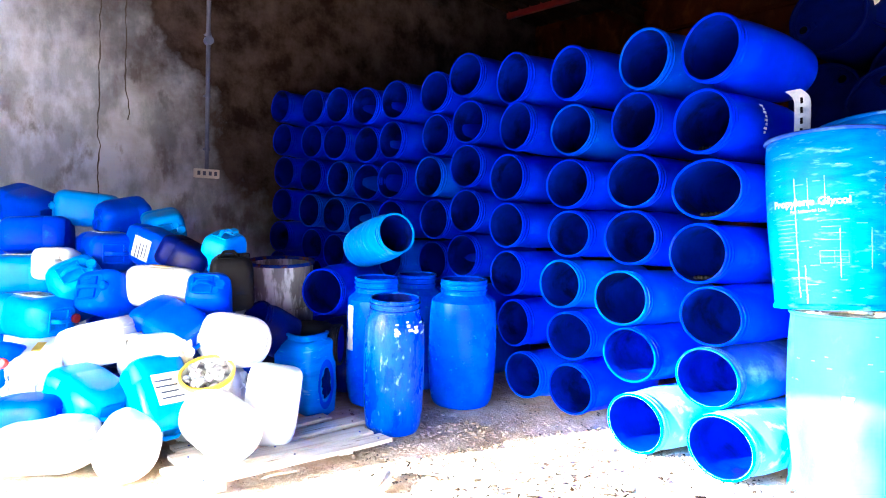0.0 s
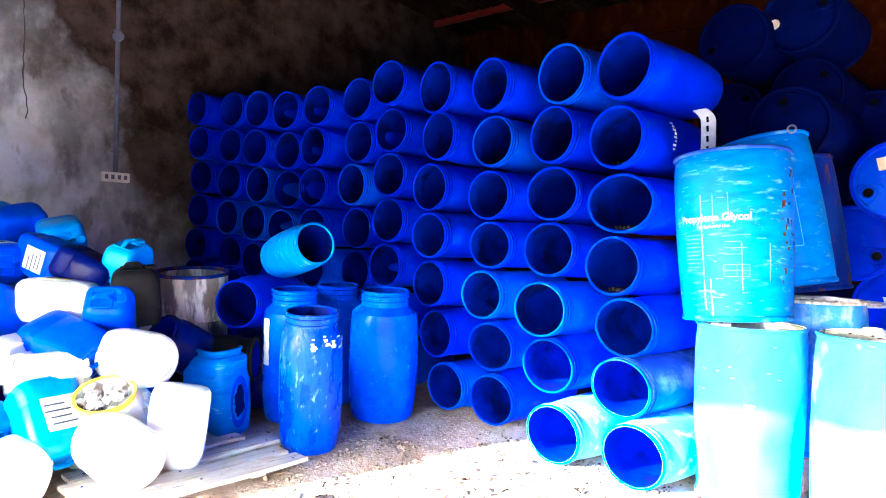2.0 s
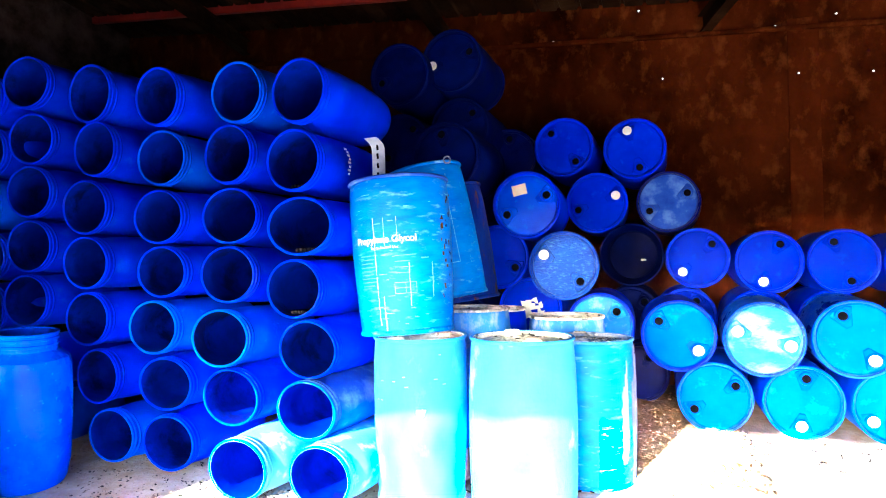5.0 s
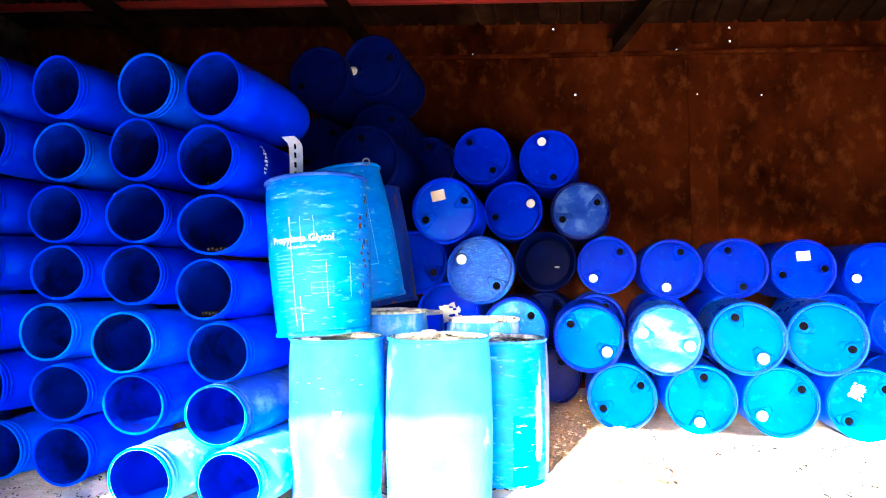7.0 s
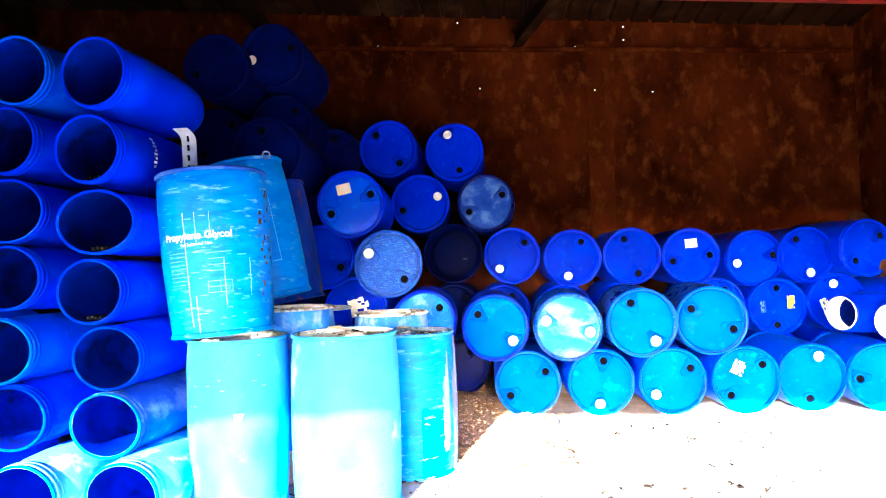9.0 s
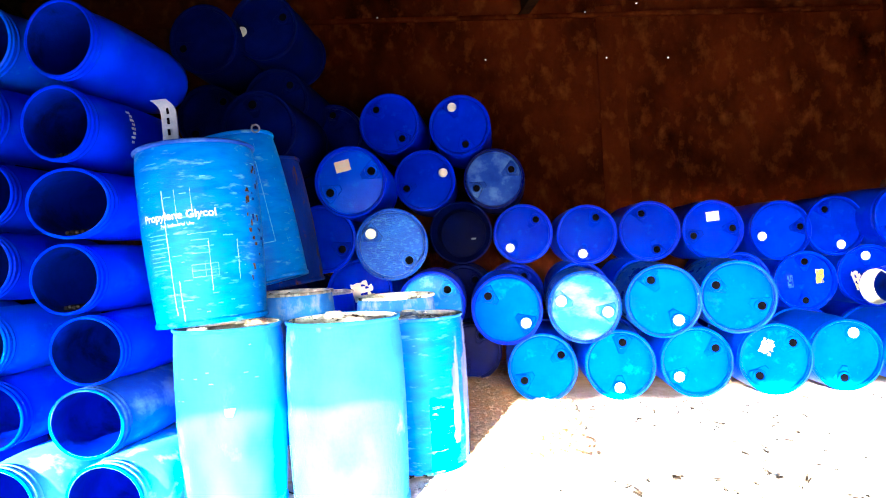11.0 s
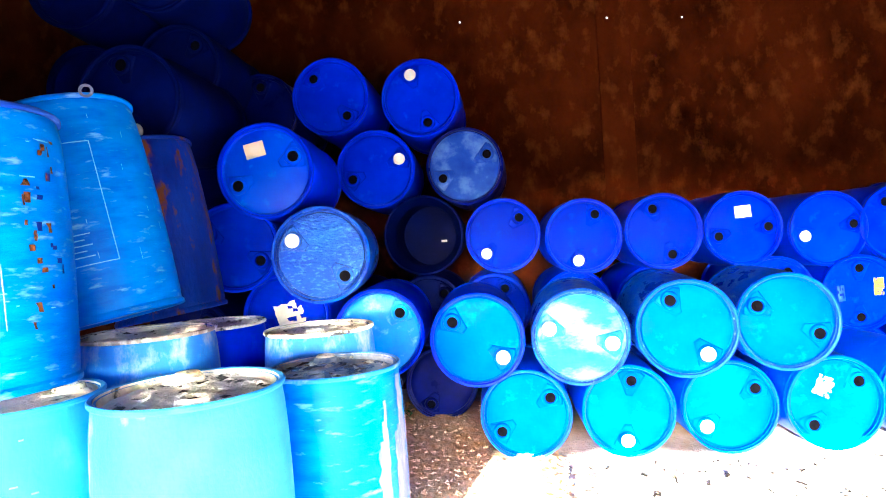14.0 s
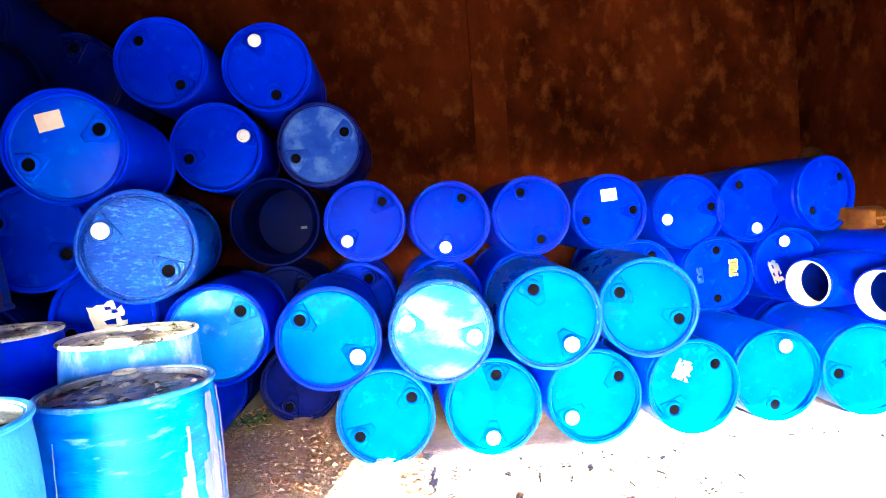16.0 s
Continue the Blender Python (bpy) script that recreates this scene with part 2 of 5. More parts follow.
# Dark colour for the added plane that cuts bounced light outside.
DARKPLANE = textured("dark_yard_tarmac", (0.035, 0.034, 0.033), (0.06, 0.058, 0.056), 5, (0.85, 0.95), 0.05, bump=0.5, bump_scale=60, stain=(0.09, 0.085, 0.08), stain_scale=0.8)
STONE = textured("gravel_stone", (0.22, 0.14, 0.09), (0.42, 0.31, 0.22), 9, (0.9, 1.0), 0.05, bump=0.2, vary=0.25)
TIMBER = textured("weathered_timber", (0.50, 0.40, 0.30), (0.74, 0.65, 0.54), 5, (0.75, 0.9), 0.1, bump=0.5, bump_scale=22, stretch=(6, 0.5, 6), stain=(0.18, 0.11, 0.06), stain_scale=5, stain_at=(0.58, 0.70), vary=0.15)
CONDUIT = textured("grey_conduit", (0.09, 0.11, 0.20), (0.14, 0.16, 0.27), 9, (0.4, 0.6), bump=0.05)
LEAF = textured("green_leaf", (0.02, 0.16, 0.012), (0.05, 0.24, 0.02), 20, (0.5, 0.7), 0.1, bump=0)
DARKCHIP = textured("dark_grit", (0.02, 0.014, 0.010), (0.08, 0.055, 0.04), 15, (0.85, 0.95), 0.02, bump=0.1)
DARKCRACK = material("crack_shadow", (0.06, 0.05, 0.045), 0.95)


# ---- mesh tools ----
def part(name, bm, mat, parent=None, label="", smooth=35):
    bmesh.ops.recalc_face_normals(bm, faces=bm.faces)
    me = bpy.data.meshes.new(name)
    bm.to_mesh(me)
    bm.free()
    me.materials.append(mat)
    if smooth:
        me.polygons.foreach_set("use_smooth", [True] * len(me.polygons))
        me.set_sharp_from_angle(angle=radians(smooth))
    ob = new(name, me)
    if parent:
        ob.parent = parent
    return tagged(ob, label)


def thing(name, label, category, group=""):
    return tagged(new(name), label, category, group)


def loft(profile, seg=40, power=2.0, bm=None, m=None, close=False):
    """A body of rings (z, rx, ry) with superelliptic outline. A radius of 0 closes it to a point."""
    bm = bm or bmesh.new()
    m = m or Matrix()
    rings = []
    for z, rx, ry in profile:
        if rx == 0:
            rings.append([bm.verts.new(m @ Vector((0, 0, z)))])
            continue
        ring = []
        for i in range(seg):
            a = 2 * math.pi * i / seg
            c, s = math.cos(a), math.sin(a)
            ring.append(bm.verts.new(m @ Vector((rx * math.copysign(abs(c) ** (2 / power), c), ry * math.copysign(abs(s) ** (2 / power), s), z))))
        rings.append(ring)
    if close:
        rings.append(rings[0])
    for a, b in zip(rings, rings[1:]):
        for i in range(seg):
            j = (i + 1) % seg
            q = ([a[0]] if len(a) == 1 else [a[i], a[j]]) + ([b[0]] if len(b) == 1 else [b[j], b[i]])
            if len(q) > 2:
                bm.faces.new(q)
    return bm


def turned(points, seg=40, bm=None, m=None, close=False):
    return loft([(z, r, r) for r, z in points], seg, 2.0, bm, m, close)


def box(bm, m, sx, sy, sz, bevel=0.0):
    made = bmesh.ops.create_cube(bm, size=1, matrix=m @ Matrix.Diagonal((sx, sy, sz, 1)))
    if bevel:
        edges = {e for v in made["verts"] for e in v.link_edges}
        bmesh.ops.bevel(bm, geom=list(edges), offset=bevel, segments=2, profile=0.5, affect="EDGES")
    return bm


def slab(name, lo, hi, mat, label, category="wall", bevel=0.0):
    bm = bmesh.new()
    c = [(a + b) / 2 for a, b in zip(lo, hi)]
    box(bm, pose(*c), *(b - a for a, b in zip(lo, hi)), bevel)
    return tagged(part(name, bm, mat), label, category, kind="structure")


def toward(place, way, spin=0):
    """A pose at place whose z axis points along way."""
    return Matrix.Translation(place) @ Vector(way).to_track_quat("Z", "Y").to_matrix().to_4x4() @ pose(0, 0, 0, 0, 0, spin)


def wobble(bm, amount, scale, seed=0.0):
    for v in bm.verts:
        v.co += amount * noise.noise_vector(v.co * scale + Vector((seed, seed * 1.7, 3.1)))
    return bm


# ---- structure ----
LEFT, RIGHT, BACK, EAVE = -7.45, 4.95, 7.7, -2.0


def ground():
    bm = bmesh.new()
    xs = [-300, -60, -14] + [-9 + 0.09 * i for i in range(167)] + [12, 60, 300]
    ys = [-300, -60, -14] + [-3 + 0.09 * i for i in range(122)] + [14, 60, 300]
    rows = []
    for y in ys:
        row = []
        for x in xs:
            p = Vector((x, y, 0))
            near = -8.9 < x < 5.9 and -2.9 < y < 7.9
            z = (0.018 * noise.noise(p * 1.1) + 0.012 * noise.noise(p * 4.3) + 0.005 * noise.noise(p * 11)) if near else 0
            row.append(bm.verts.new((x, y, z - 0.012)))
        rows.append(row)
    for a, b in zip(rows, rows[1:]):
        for i in range(len(xs) - 1):
            bm.faces.new((a[i], a[i + 1], b[i + 1], b[i]))
    return tagged(part("ground", bm, SAND, smooth=60), "pale sandy earth floor strewn with grit", "ground", kind="structure")


ground()
# Unseen dark plane added outside so less light bounces onto the upper rows.
slab("road", (-60, -60, -0.05), (60, EAVE - 0.3, 0.004), DARKPLANE, "dark tarmac yard outside the open front", "road")
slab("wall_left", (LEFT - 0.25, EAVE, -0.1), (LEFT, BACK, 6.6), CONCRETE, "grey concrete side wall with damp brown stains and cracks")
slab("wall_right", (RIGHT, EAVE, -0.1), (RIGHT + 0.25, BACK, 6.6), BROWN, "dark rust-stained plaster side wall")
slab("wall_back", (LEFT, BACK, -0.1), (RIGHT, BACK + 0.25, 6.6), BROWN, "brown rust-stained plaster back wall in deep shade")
# Unseen wall piece added to cut the sun's left edge.
slab("wall_front_pier", (LEFT - 0.25, EAVE - 0.25, -0.1), (-3.7, EAVE, 6.4), CONCRETE, "concrete pier beside the wide open front")


def shutter():
    """Unseen sheet added over the open front; its wavy lower edge shapes the sunlight."""
    bm = bmesh.new()
    prev = None
    for i in range(141):
        x = -3.7 + (RIGHT + 0.25 + 3.7) * i / 140
        wave = 0.10 * noise.noise(Vector((x * 1.3, 0.4, 2.0))) + 0.05 * noise.noise(Vector((x * 4.1, 3.0, 1.0)))
        col = [bm.verts.new((x, EAVE + dy, z)) for dy, z in ((0, 1.87 + wave), (0, 6.4), (-0.06, 6.4), (-0.06, 1.87 + wave))]
        if prev:
            for k in range(4):
                bm.faces.new((prev[k], prev[(k + 1) % 4], col[(k + 1) % 4], col[k]))
        else:
            bm.faces.new(col)
        prev = col
    bm.faces.new(prev)
    tagged(part("wall_front_shutter", bm, DARKSHEET, smooth=0), "half-lowered dented steel shutter over the open front", "shutter", kind="structure")


shutter()


def back_wall_trim():
    bm = bmesh.new()
    m = pose(-0.1, BACK - 0.03, 4.02, 0, 3.6, 0)
    box(bm, m, 10.0, 0.06, 0.05, 0.01)
    wobble(bm, 0.01, 2)
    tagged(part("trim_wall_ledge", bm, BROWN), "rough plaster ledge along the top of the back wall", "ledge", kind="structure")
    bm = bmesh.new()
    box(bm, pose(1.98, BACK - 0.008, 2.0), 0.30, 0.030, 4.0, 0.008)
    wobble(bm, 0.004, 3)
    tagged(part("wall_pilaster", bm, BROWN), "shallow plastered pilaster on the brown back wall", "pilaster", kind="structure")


back_wall_trim()


def roof():
    """Ribbed sheets over purlins and rafters, rising towards the open front."""
    bm = bmesh.new()

    def top(x, y):
        return 4.42 - 0.085 * x + 0.13 * (BACK - y)
    x, pitch, prev = LEFT - 0.4, 0.25, None
    while x < RIGHT + 0.5:
        for dx, dz in ((0, 0), (0.19, 0), (0.205, 0.035), (0.235, 0.035)):
            a = bm.verts.new((x + dx, BACK + 0.2, top(min(x + dx, 4.9), BACK + 0.2) + dz))
            b = bm.verts.new((x + dx, EAVE, top(min(x + dx, 4.9), EAVE) + dz))
            if prev:
                bm.faces.new((prev[0], a, b, prev[1]))
            prev = (a, b)
        x += pitch
    geom = bmesh.ops.extrude_face_region(bm, geom=list(bm.faces))
    for v in geom["geom"]:
        if isinstance(v, bmesh.types.BMVert):
            v.co.z += 0.012
    tagged(part("ceiling", bm, DARKSHEET, smooth=20), "ribbed sheet-metal roof, dark underneath", "roof", kind="structure")
    for y, mat in ((7.05, OXIDE), (5.2, OXIDE), (3.4, OXIDE), (1.5, OXIDE), (-0.4, OXIDE)):
        bm = bmesh.new()
        box(bm, Matrix.Translation((-1.2, y, top(-1.2, y) - (0.02 if y > 7 else 0.075))) @ pose(0, 0, 0, 0, 4.86, 0), 12.6, 0.07, 0.13, 0.008)
        tagged(part("ceiling_purlin", bm, mat), "red oxide steel purlin under the roof", "beam", kind="structure")
    for x in (-5.2, -2.1, 1.05):
        bm = bmesh.new()
        y0, y1 = BACK - 0.002, EAVE + 0.1
        mid, ang = (y0 + y1) / 2, -math.degrees(math.atan(0.13))
        m = Matrix.Translation((x, mid, top(x, mid) - 0.26)) @ pose(0, 0, 0, ang, 0, 0)
        if x == 1.05:
            m = pose(1.0, y0, 0, 0, 0, 20) @ pose(-1.0, -y0, 0) @ Matrix.Translation((1.0 - x, 0, 0)) @ m
        n = (y0 - y1) / math.cos(radians(ang))
        for dz, w, h in ((0.10, 0.12, 0.012), (0, 0.01, 0.2), (-0.10, 0.12, 0.012)):
            box(bm, m @ pose(0, 0, dz), w, n, h)
        tagged(part("ceiling_rafter", bm, DARKSHEET), "dark steel rafter carrying the roof", "beam", kind="structure")


roof()


def wall_fittings():
    y, x = 2.12, LEFT
    c = thing("wall_conduit", "grey conduit pipe fixed upright on the concrete wall", "conduit")
    bm = bmesh.new()
    turned([(0, 2.10), (0.025, 2.10), (0.025, 4.9), (0, 4.9)], 14, bm, pose(x + 0.028, y, 0))
    part("pipe", bm, CONDUIT, c)
    for z in (2.35, 3.0, 3.75, 4.4):
        bm = bmesh.new()
        turned([(0.0255, -0.02), (0.033, -0.02), (0.033, 0.02), (0.0255, 0.02)], 14, bm, pose(x + 0.028, y, z), close=True)
        box(bm, pose(x + 0.008, y, z), 0.016, 0.09, 0.022, 0.003)
        part("clamp", bm, CONDUIT, c)
    bm = bmesh.new()
    turned([(0, -0.035), (0.055, -0.035), (0.055, 0.035), (0, 0.035)], 18, bm, pose(x + 0.04, y, 3.68, 0, 90, 0))
    part("junction_box", bm, CONDUIT, c)
    s = thing("switch_board", "pale grey switch board at the conduit's lower end", "switch")
    bm = bmesh.new()
    box(bm, pose(x + 0.03, y, 2.05), 0.06, 0.30, 0.11, 0.008)
    part("body", bm, WHITE, s)
    for dy in (-0.1, -0.035, 0.035, 0.1):
        bm = bmesh.new()
        box(bm, pose(x + 0.064, y + dy, 2.05), 0.01, 0.035, 0.05, 0.003)
        part("rocker", bm, CONDUIT, s)
    bm = bmesh.new()
    for y0, z0, z1, seed in ((0.95, 1.5, 4.6, 1.0), (1.22, 2.6, 4.0, 5.0)):
        prev = None
        for i in range(61):
            z = z0 + (z1 - z0) * i / 60
            yy = y0 + 0.06 * noise.noise(Vector((z * 1.7, seed, 0))) + 0.02 * noise.noise(Vector((z * 9, seed, 2)))
            w = 0.006 + 0.005 * noise.noise(Vector((z * 5, seed, 4)))
            a, b = bm.verts.new((LEFT + 0.004, yy - w, z)), bm.verts.new((LEFT + 0.004, yy + w, z))
            if prev:
                bm.faces.new((prev[0], prev[1], b, a))
            prev = (a, b)
    tagged(part("wall_crack", bm, DARKCRACK, smooth=0), "jagged dark cracks down the concrete wall", "crack", kind="structure")


wall_fittings()


# ---- closed drums ----
LENGTH, RAD = 0.90, 0.287
MESH = {}


def shared(key, make):
    if key not in MESH:
        MESH[key] = make()
    return MESH[key]


def linked(name, key, make, mat, parent, m=None, label=""):
    """A part on a mesh that alike parts share; the material sits on the object."""
    me = shared(key, lambda: mesh_of(make()))
    ob = new(name, me)
    ob.parent = parent
    ob.material_slots[0].link = "OBJECT"
    ob.material_slots[0].material = mat
    if m is not None:
        ob.matrix_basis = m
    return tagged(ob, label)


def mesh_of(bm, smooth=35):
    bmesh.ops.recalc_face_normals(bm, faces=bm.faces)
    me = bpy.data.meshes.new("shape")
    bm.to_mesh(me)
    bm.free()
    me.materials.append(ROYAL)
    me.polygons.foreach_set("use_smooth", [True] * len(me.polygons))
    me.set_sharp_from_angle(angle=radians(smooth))
    return me


def drum_body():
    r = RAD
    return turned([(0, 0.012), (r - 0.03, 0.012), (r - 0.03, 0), (r + 0.002, 0), (r + 0.005, 0.006), (r + 0.004, 0.030), (r - 0.002, 0.036), (r - 0.008, 0.046), (r - 0.003, 0.07), (r, 0.14), (r + 0.004, 0.3), (r + 0.006, 0.45),
                   (r + 0.004, 0.6), (r, 0.74), (r - 0.003, 0.815), (r - 0.006, 0.835), (r - 0.020, 0.848), (r - 0.022, 0.860), (r - 0.016, 0.870), (r - 0.02, 0.885), (r - 0.028, 0.885)], 48)


def standing_body():
    r = RAD
    return turned([(0, 0.012), (r - 0.03, 0.012), (r - 0.03, 0), (r - 0.002, 0), (r + 0.003, 0.006), (r + 0.002, 0.020), (r - 0.006, 0.030), (r - 0.003, 0.07), (r, 0.14), (r + 0.004, 0.3), (r + 0.006, 0.45),
                   (r + 0.004, 0.6), (r, 0.74), (r - 0.005, 0.82), (r - 0.010, 0.862), (r - 0.013, 0.880), (r - 0.02, 0.892), (r - 0.028, 0.892)], 48)


def standing_rim():
    r = RAD
    return turned([(r - 0.016, 0.884), (r - 0.006, 0.884), (r - 0.001, 0.890), (r - 0.001, 0.898), (r - 0.006, 0.903), (r - 0.016, 0.901), (r - 0.019, 0.893)], 48, close=True)


def drum_chime():
    r = RAD
    return turned([(r - 0.018, 0.868), (r - 0.004, 0.872), (r, 0.880), (r - 0.001, 0.897), (r - 0.008, 0.902), (r - 0.018, 0.900), (r - 0.022, 0.890)], 48, close=True)


def drum_head():
    bm = turned([(r, z) for r, z in ((RAD - 0.019, 0.888), (RAD - 0.023, 0.852), (RAD - 0.034, 0.848), (RAD - 0.038, 0.862), (RAD - 0.052, 0.867), (0.2, 0.870), (0.1, 0.871), (0, 0.871))], 48)
    return bm


def bung_seat():
    """A raised wedge round the bung, with a low ring."""
    bm = bmesh.new()
    pts = [(-0.085, 0.035), (-0.055, 0.058), (0.055, 0.058), (0.085, 0.035), (0.022, -0.10), (-0.022, -0.10)]
    a = [bm.verts.new((x, y, 0)) for x, y in pts]
    b = [bm.verts.new((x * 0.88, y * 0.88, 0.009)) for x, y in pts]
    bm.faces.new(b)
    for i in range(6):
        j = (i + 1) % 6
        bm.faces.new((a[i], a[j], b[j], b[i]))
    turned([(0.031, 0.004), (0.056, 0.004), (0.052, 0.022), (0.046, 0.027), (0.036, 0.027), (0.033, 0.022)], 24, bm, close=True)
    return bm


def bung_hole():
    return turned([(0.0345, 0.0215), (0.031, 0.0135), (0, 0.0125)], 24)


def bung_cap():
    bm = turned([(0.038, 0.012), (0.043, 0.028), (0.039, 0.035), (0.029, 0.035), (0.027, 0.028), (0, 0.028)], 24)
    box(bm, pose(0, 0, 0.0300), 0.048, 0.009, 0.006)
    box(bm, pose(0, 0, 0.0302), 0.009, 0.048, 0.006)
    return bm


def tapered(bm, low, high):
    """Widens a drum evenly from its foot to its lid."""
    for v in bm.verts:
        k = low + (high - low) * v.co.z / 0.9
        v.co.x *= k
        v.co.y *= k
    return bm


TAPER = {}


def girth(d, z):
    low, high = TAPER.get(d.name, (1, 1))
    return low + (high - low) * z / 0.9


def lying(x, y, z, yaw=0, tip=0, spin=0, length=LENGTH):
    """The pose of a drum on its side: its head's centre at x, y, z, facing the open front."""
    return pose(x, y, z, 90 + tip, 0, yaw) @ pose(0, 0, -length, 0, 0, spin)


def drum(m, label, bungs=((30, "hole"), (210, "hole")), body=ROYAL, head=HEAD, chime=None, group="stacked closed drums", name="closed_drum", taper=(1, 1)):
    d = thing(name, label, "drum", group)
    TAPER[d.name] = taper
    key = "" if taper == (1, 1) else "_%.2f_%.2f" % taper
    stands = name == "standing_drum"
    key += "_standing" if stands else ""
    linked("body", "drum_body" + key, lambda: tapered(standing_body() if stands else drum_body(), *taper), body, d)
    linked("chime", "drum_chime" + key, lambda: tapered(standing_rim() if stands else drum_chime(), *taper), chime or body, d)
    rise = 0.011 if stands else 0.0
    linked("head", "drum_head" + key, lambda: tapered(drum_head(), *taper), head, d, pose(0, 0, rise))
    for a, kind in bungs:
        q = pose(0, 0, 0, 0, 0, a - 90) @ pose(0, 0.185, 0.869 + rise)
        seat = linked("bung_seat", "bung_seat", bung_seat, head, d, q)
        if kind == "hole":
            linked("bung_hole", "bung_hole", bung_hole, HOLE, seat, label="dark open bung hole")
        else:
            linked("bung_cap", "bung_cap", bung_cap, OLDCAP if kind == "old" else CAP, seat, label="white screw cap")
    d.matrix_basis = m
    return d


def head_label(d, x, y, w, h, mat, spin=0, torn=0.0, bars=False, label="paper label"):
    """A sticker on a drum's head, where x runs right and y up across the head."""
    bm = bmesh.new()
    n = 6
    g = [[bm.verts.new((w * (i / n - 0.5) + torn * noise.noise(Vector((i, j, x * 9))), h * (j / n - 0.5) + torn * noise.noise(Vector((i, j, 5 + y * 9))), 0.0032 + 0.002 * noise.noise(Vector((i * 0.4, j * 0.4, x))))) for i in range(n + 1)] for j in range(n + 1)]
    for j in range(n):
        for i in range(n):
            if torn and noise.noise(Vector((i * 0.9, j * 0.9, x * 7 + 2))) > 0.28:
                continue
            bm.faces.new((g[j][i], g[j][i + 1], g[j + 1][i + 1], g[j + 1][i]))
    loose = [v for v in bm.verts if not v.link_faces]
    bmesh.ops.delete(bm, geom=loose, context="VERTS")
    ob = part("label", bm, mat, d, label)
    ob.matrix_basis = pose(x, y, 0.8715, 0, 0, spin)
    if bars:
        bm = bmesh.new()
        for i in range(4):
            box(bm, pose(0, h * (0.3 - 0.2 * i), 0.0075), w * (0.8 - 0.12 * (i % 2)), h * 0.07, 0.001)
        part("print", bm, INK, ob)
    return ob


def side_mark(d, z0, z1, a0, a1, mat, name="streak", label="pale scrape", jag=0.3, lift=0.009, radius=RAD):
    """A thin coat on a drum's side between two heights and two angles."""
    bm = bmesh.new()
    nz, na = max(2, int((z1 - z0) / 0.02)), max(2, int(abs(a1 - a0) / 3))
    g = []
    for j in range(nz + 1):
        row = []
        for i in range(na + 1):
            z = z0 + (z1 - z0) * j / nz
            a = a0 + (a1 - a0) * i / na
            edge = jag * (a1 - a0) * noise.noise(Vector((z * 22, i * 0.3, a0)))
            t = radians(a + edge)
            bulge = radius + 0.006 * (1 - ((z - 0.45) / 0.45) ** 2) - 0.004 * (abs(z - 0.45) > 0.36)
            bulge = bulge * girth(d, z) + lift * 0.35
            row.append(bm.verts.new((bulge * math.cos(t), bulge * math.sin(t), z)))
        g.append(row)
    for j in range(nz):
        for i in range(na):
            bm.faces.new((g[j][i], g[j][i + 1], g[j + 1][i + 1], g[j + 1][i]))
    return part(name, bm, mat, d, label)


BLUE = "blue plastic drum lying on its side"
H, C, O = "hole", "cap", "old"
# bottom row
drum(lying(0.886, 5.60, 0.288), BLUE + ", both bungs open", ((33, H), (213, H)), BRIGHT, LIDBLUE)
drum(lying(1.515, 5.60, 0.288), BLUE + " and one white cap", ((82, H), (265, C)), BRIGHT, LIDBLUE)
drum(lying(2.12, 5.60, 0.288), BLUE + " and one white cap", ((35, H), (218, C)), BRIGHT, LIDBLUE)
d = drum(lying(2.732, 5.60, 0.288), BLUE + ", torn sticker on it", ((42, H), (225, H)), BRIGHT, LIDBLUE)
head_label(d, -0.06, 0.10, 0.10, 0.12, PAPER, -25, 0.018)
drum(lying(3.30, 5.66, 0.288), BLUE + " and one white cap", ((72, C), (262, H)), BRIGHT, LIDBLUE)
drum(lying(3.85, 5.60, 0.288, -6), BLUE + ", both bungs open", ((5, H), (185, H)), BRIGHT, LIDBLUE)
# Navy stands in for the shade under the stack.
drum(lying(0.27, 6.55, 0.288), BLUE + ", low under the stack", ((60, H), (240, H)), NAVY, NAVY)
drum(lying(-0.42, 5.78, 0.288), BLUE + ", low under the stack", ((60, H), (240, H)))
drum(lying(-1.02, 5.78, 0.288), BLUE + ", low under the stack", ((20, H), (200, H)))
# second row
drum(lying(0.0, 5.55, 0.85, 3), BLUE + ", dusty below one open bung", ((42, H),), ROYAL, FADED)
drum(lying(0.619, 5.43, 0.80, 2), BLUE + " and one white cap", ((142, H), (-38, C)), ROYAL, LIDBLUE)
drum(lying(1.222, 5.38, 0.795, -3), "blue drum on its side, its head worn nearly white", ((163, O), (-14, O)), SCUFF, WORN)
drum(lying(1.825, 5.37, 0.815, -4), BLUE + " and one white cap", ((117, H), (-55, C)), SCUFF, LIDBLUE, BRIGHT)
drum(lying(2.412, 5.45, 0.812, -6), "blue drum on its side with a pale sheen of dust", ((148, H), (-24, H)), SCUFF, LIDBLUE, BRIGHT)
d = drum(lying(-0.61, 5.60, 0.98), BLUE + ", a torn sticker on it", ((200, H),))
head_label(d, 0.02, 0.02, 0.18, 0.15, PAPER, 15, 0.03, bars=False, label="torn white sticker")
# lower row against the back wall
drum(lying(1.0, 6.62, 0.288), BLUE + ", behind the front row", ((60, H), (240, H)))
drum(lying(1.62, 6.62, 0.288), BLUE + ", behind the front row", ((60, H), (240, H)))
drum(lying(2.24, 6.62, 0.288), BLUE + ", behind the front row", ((60, H), (240, H)))
drum(lying(2.86, 6.70, 0.288), BLUE + ", behind the front row", ((60, H), (240, H)))
drum(lying(3.48, 6.75, 0.288), BLUE + ", behind the front row", ((60, H), (240, H)))
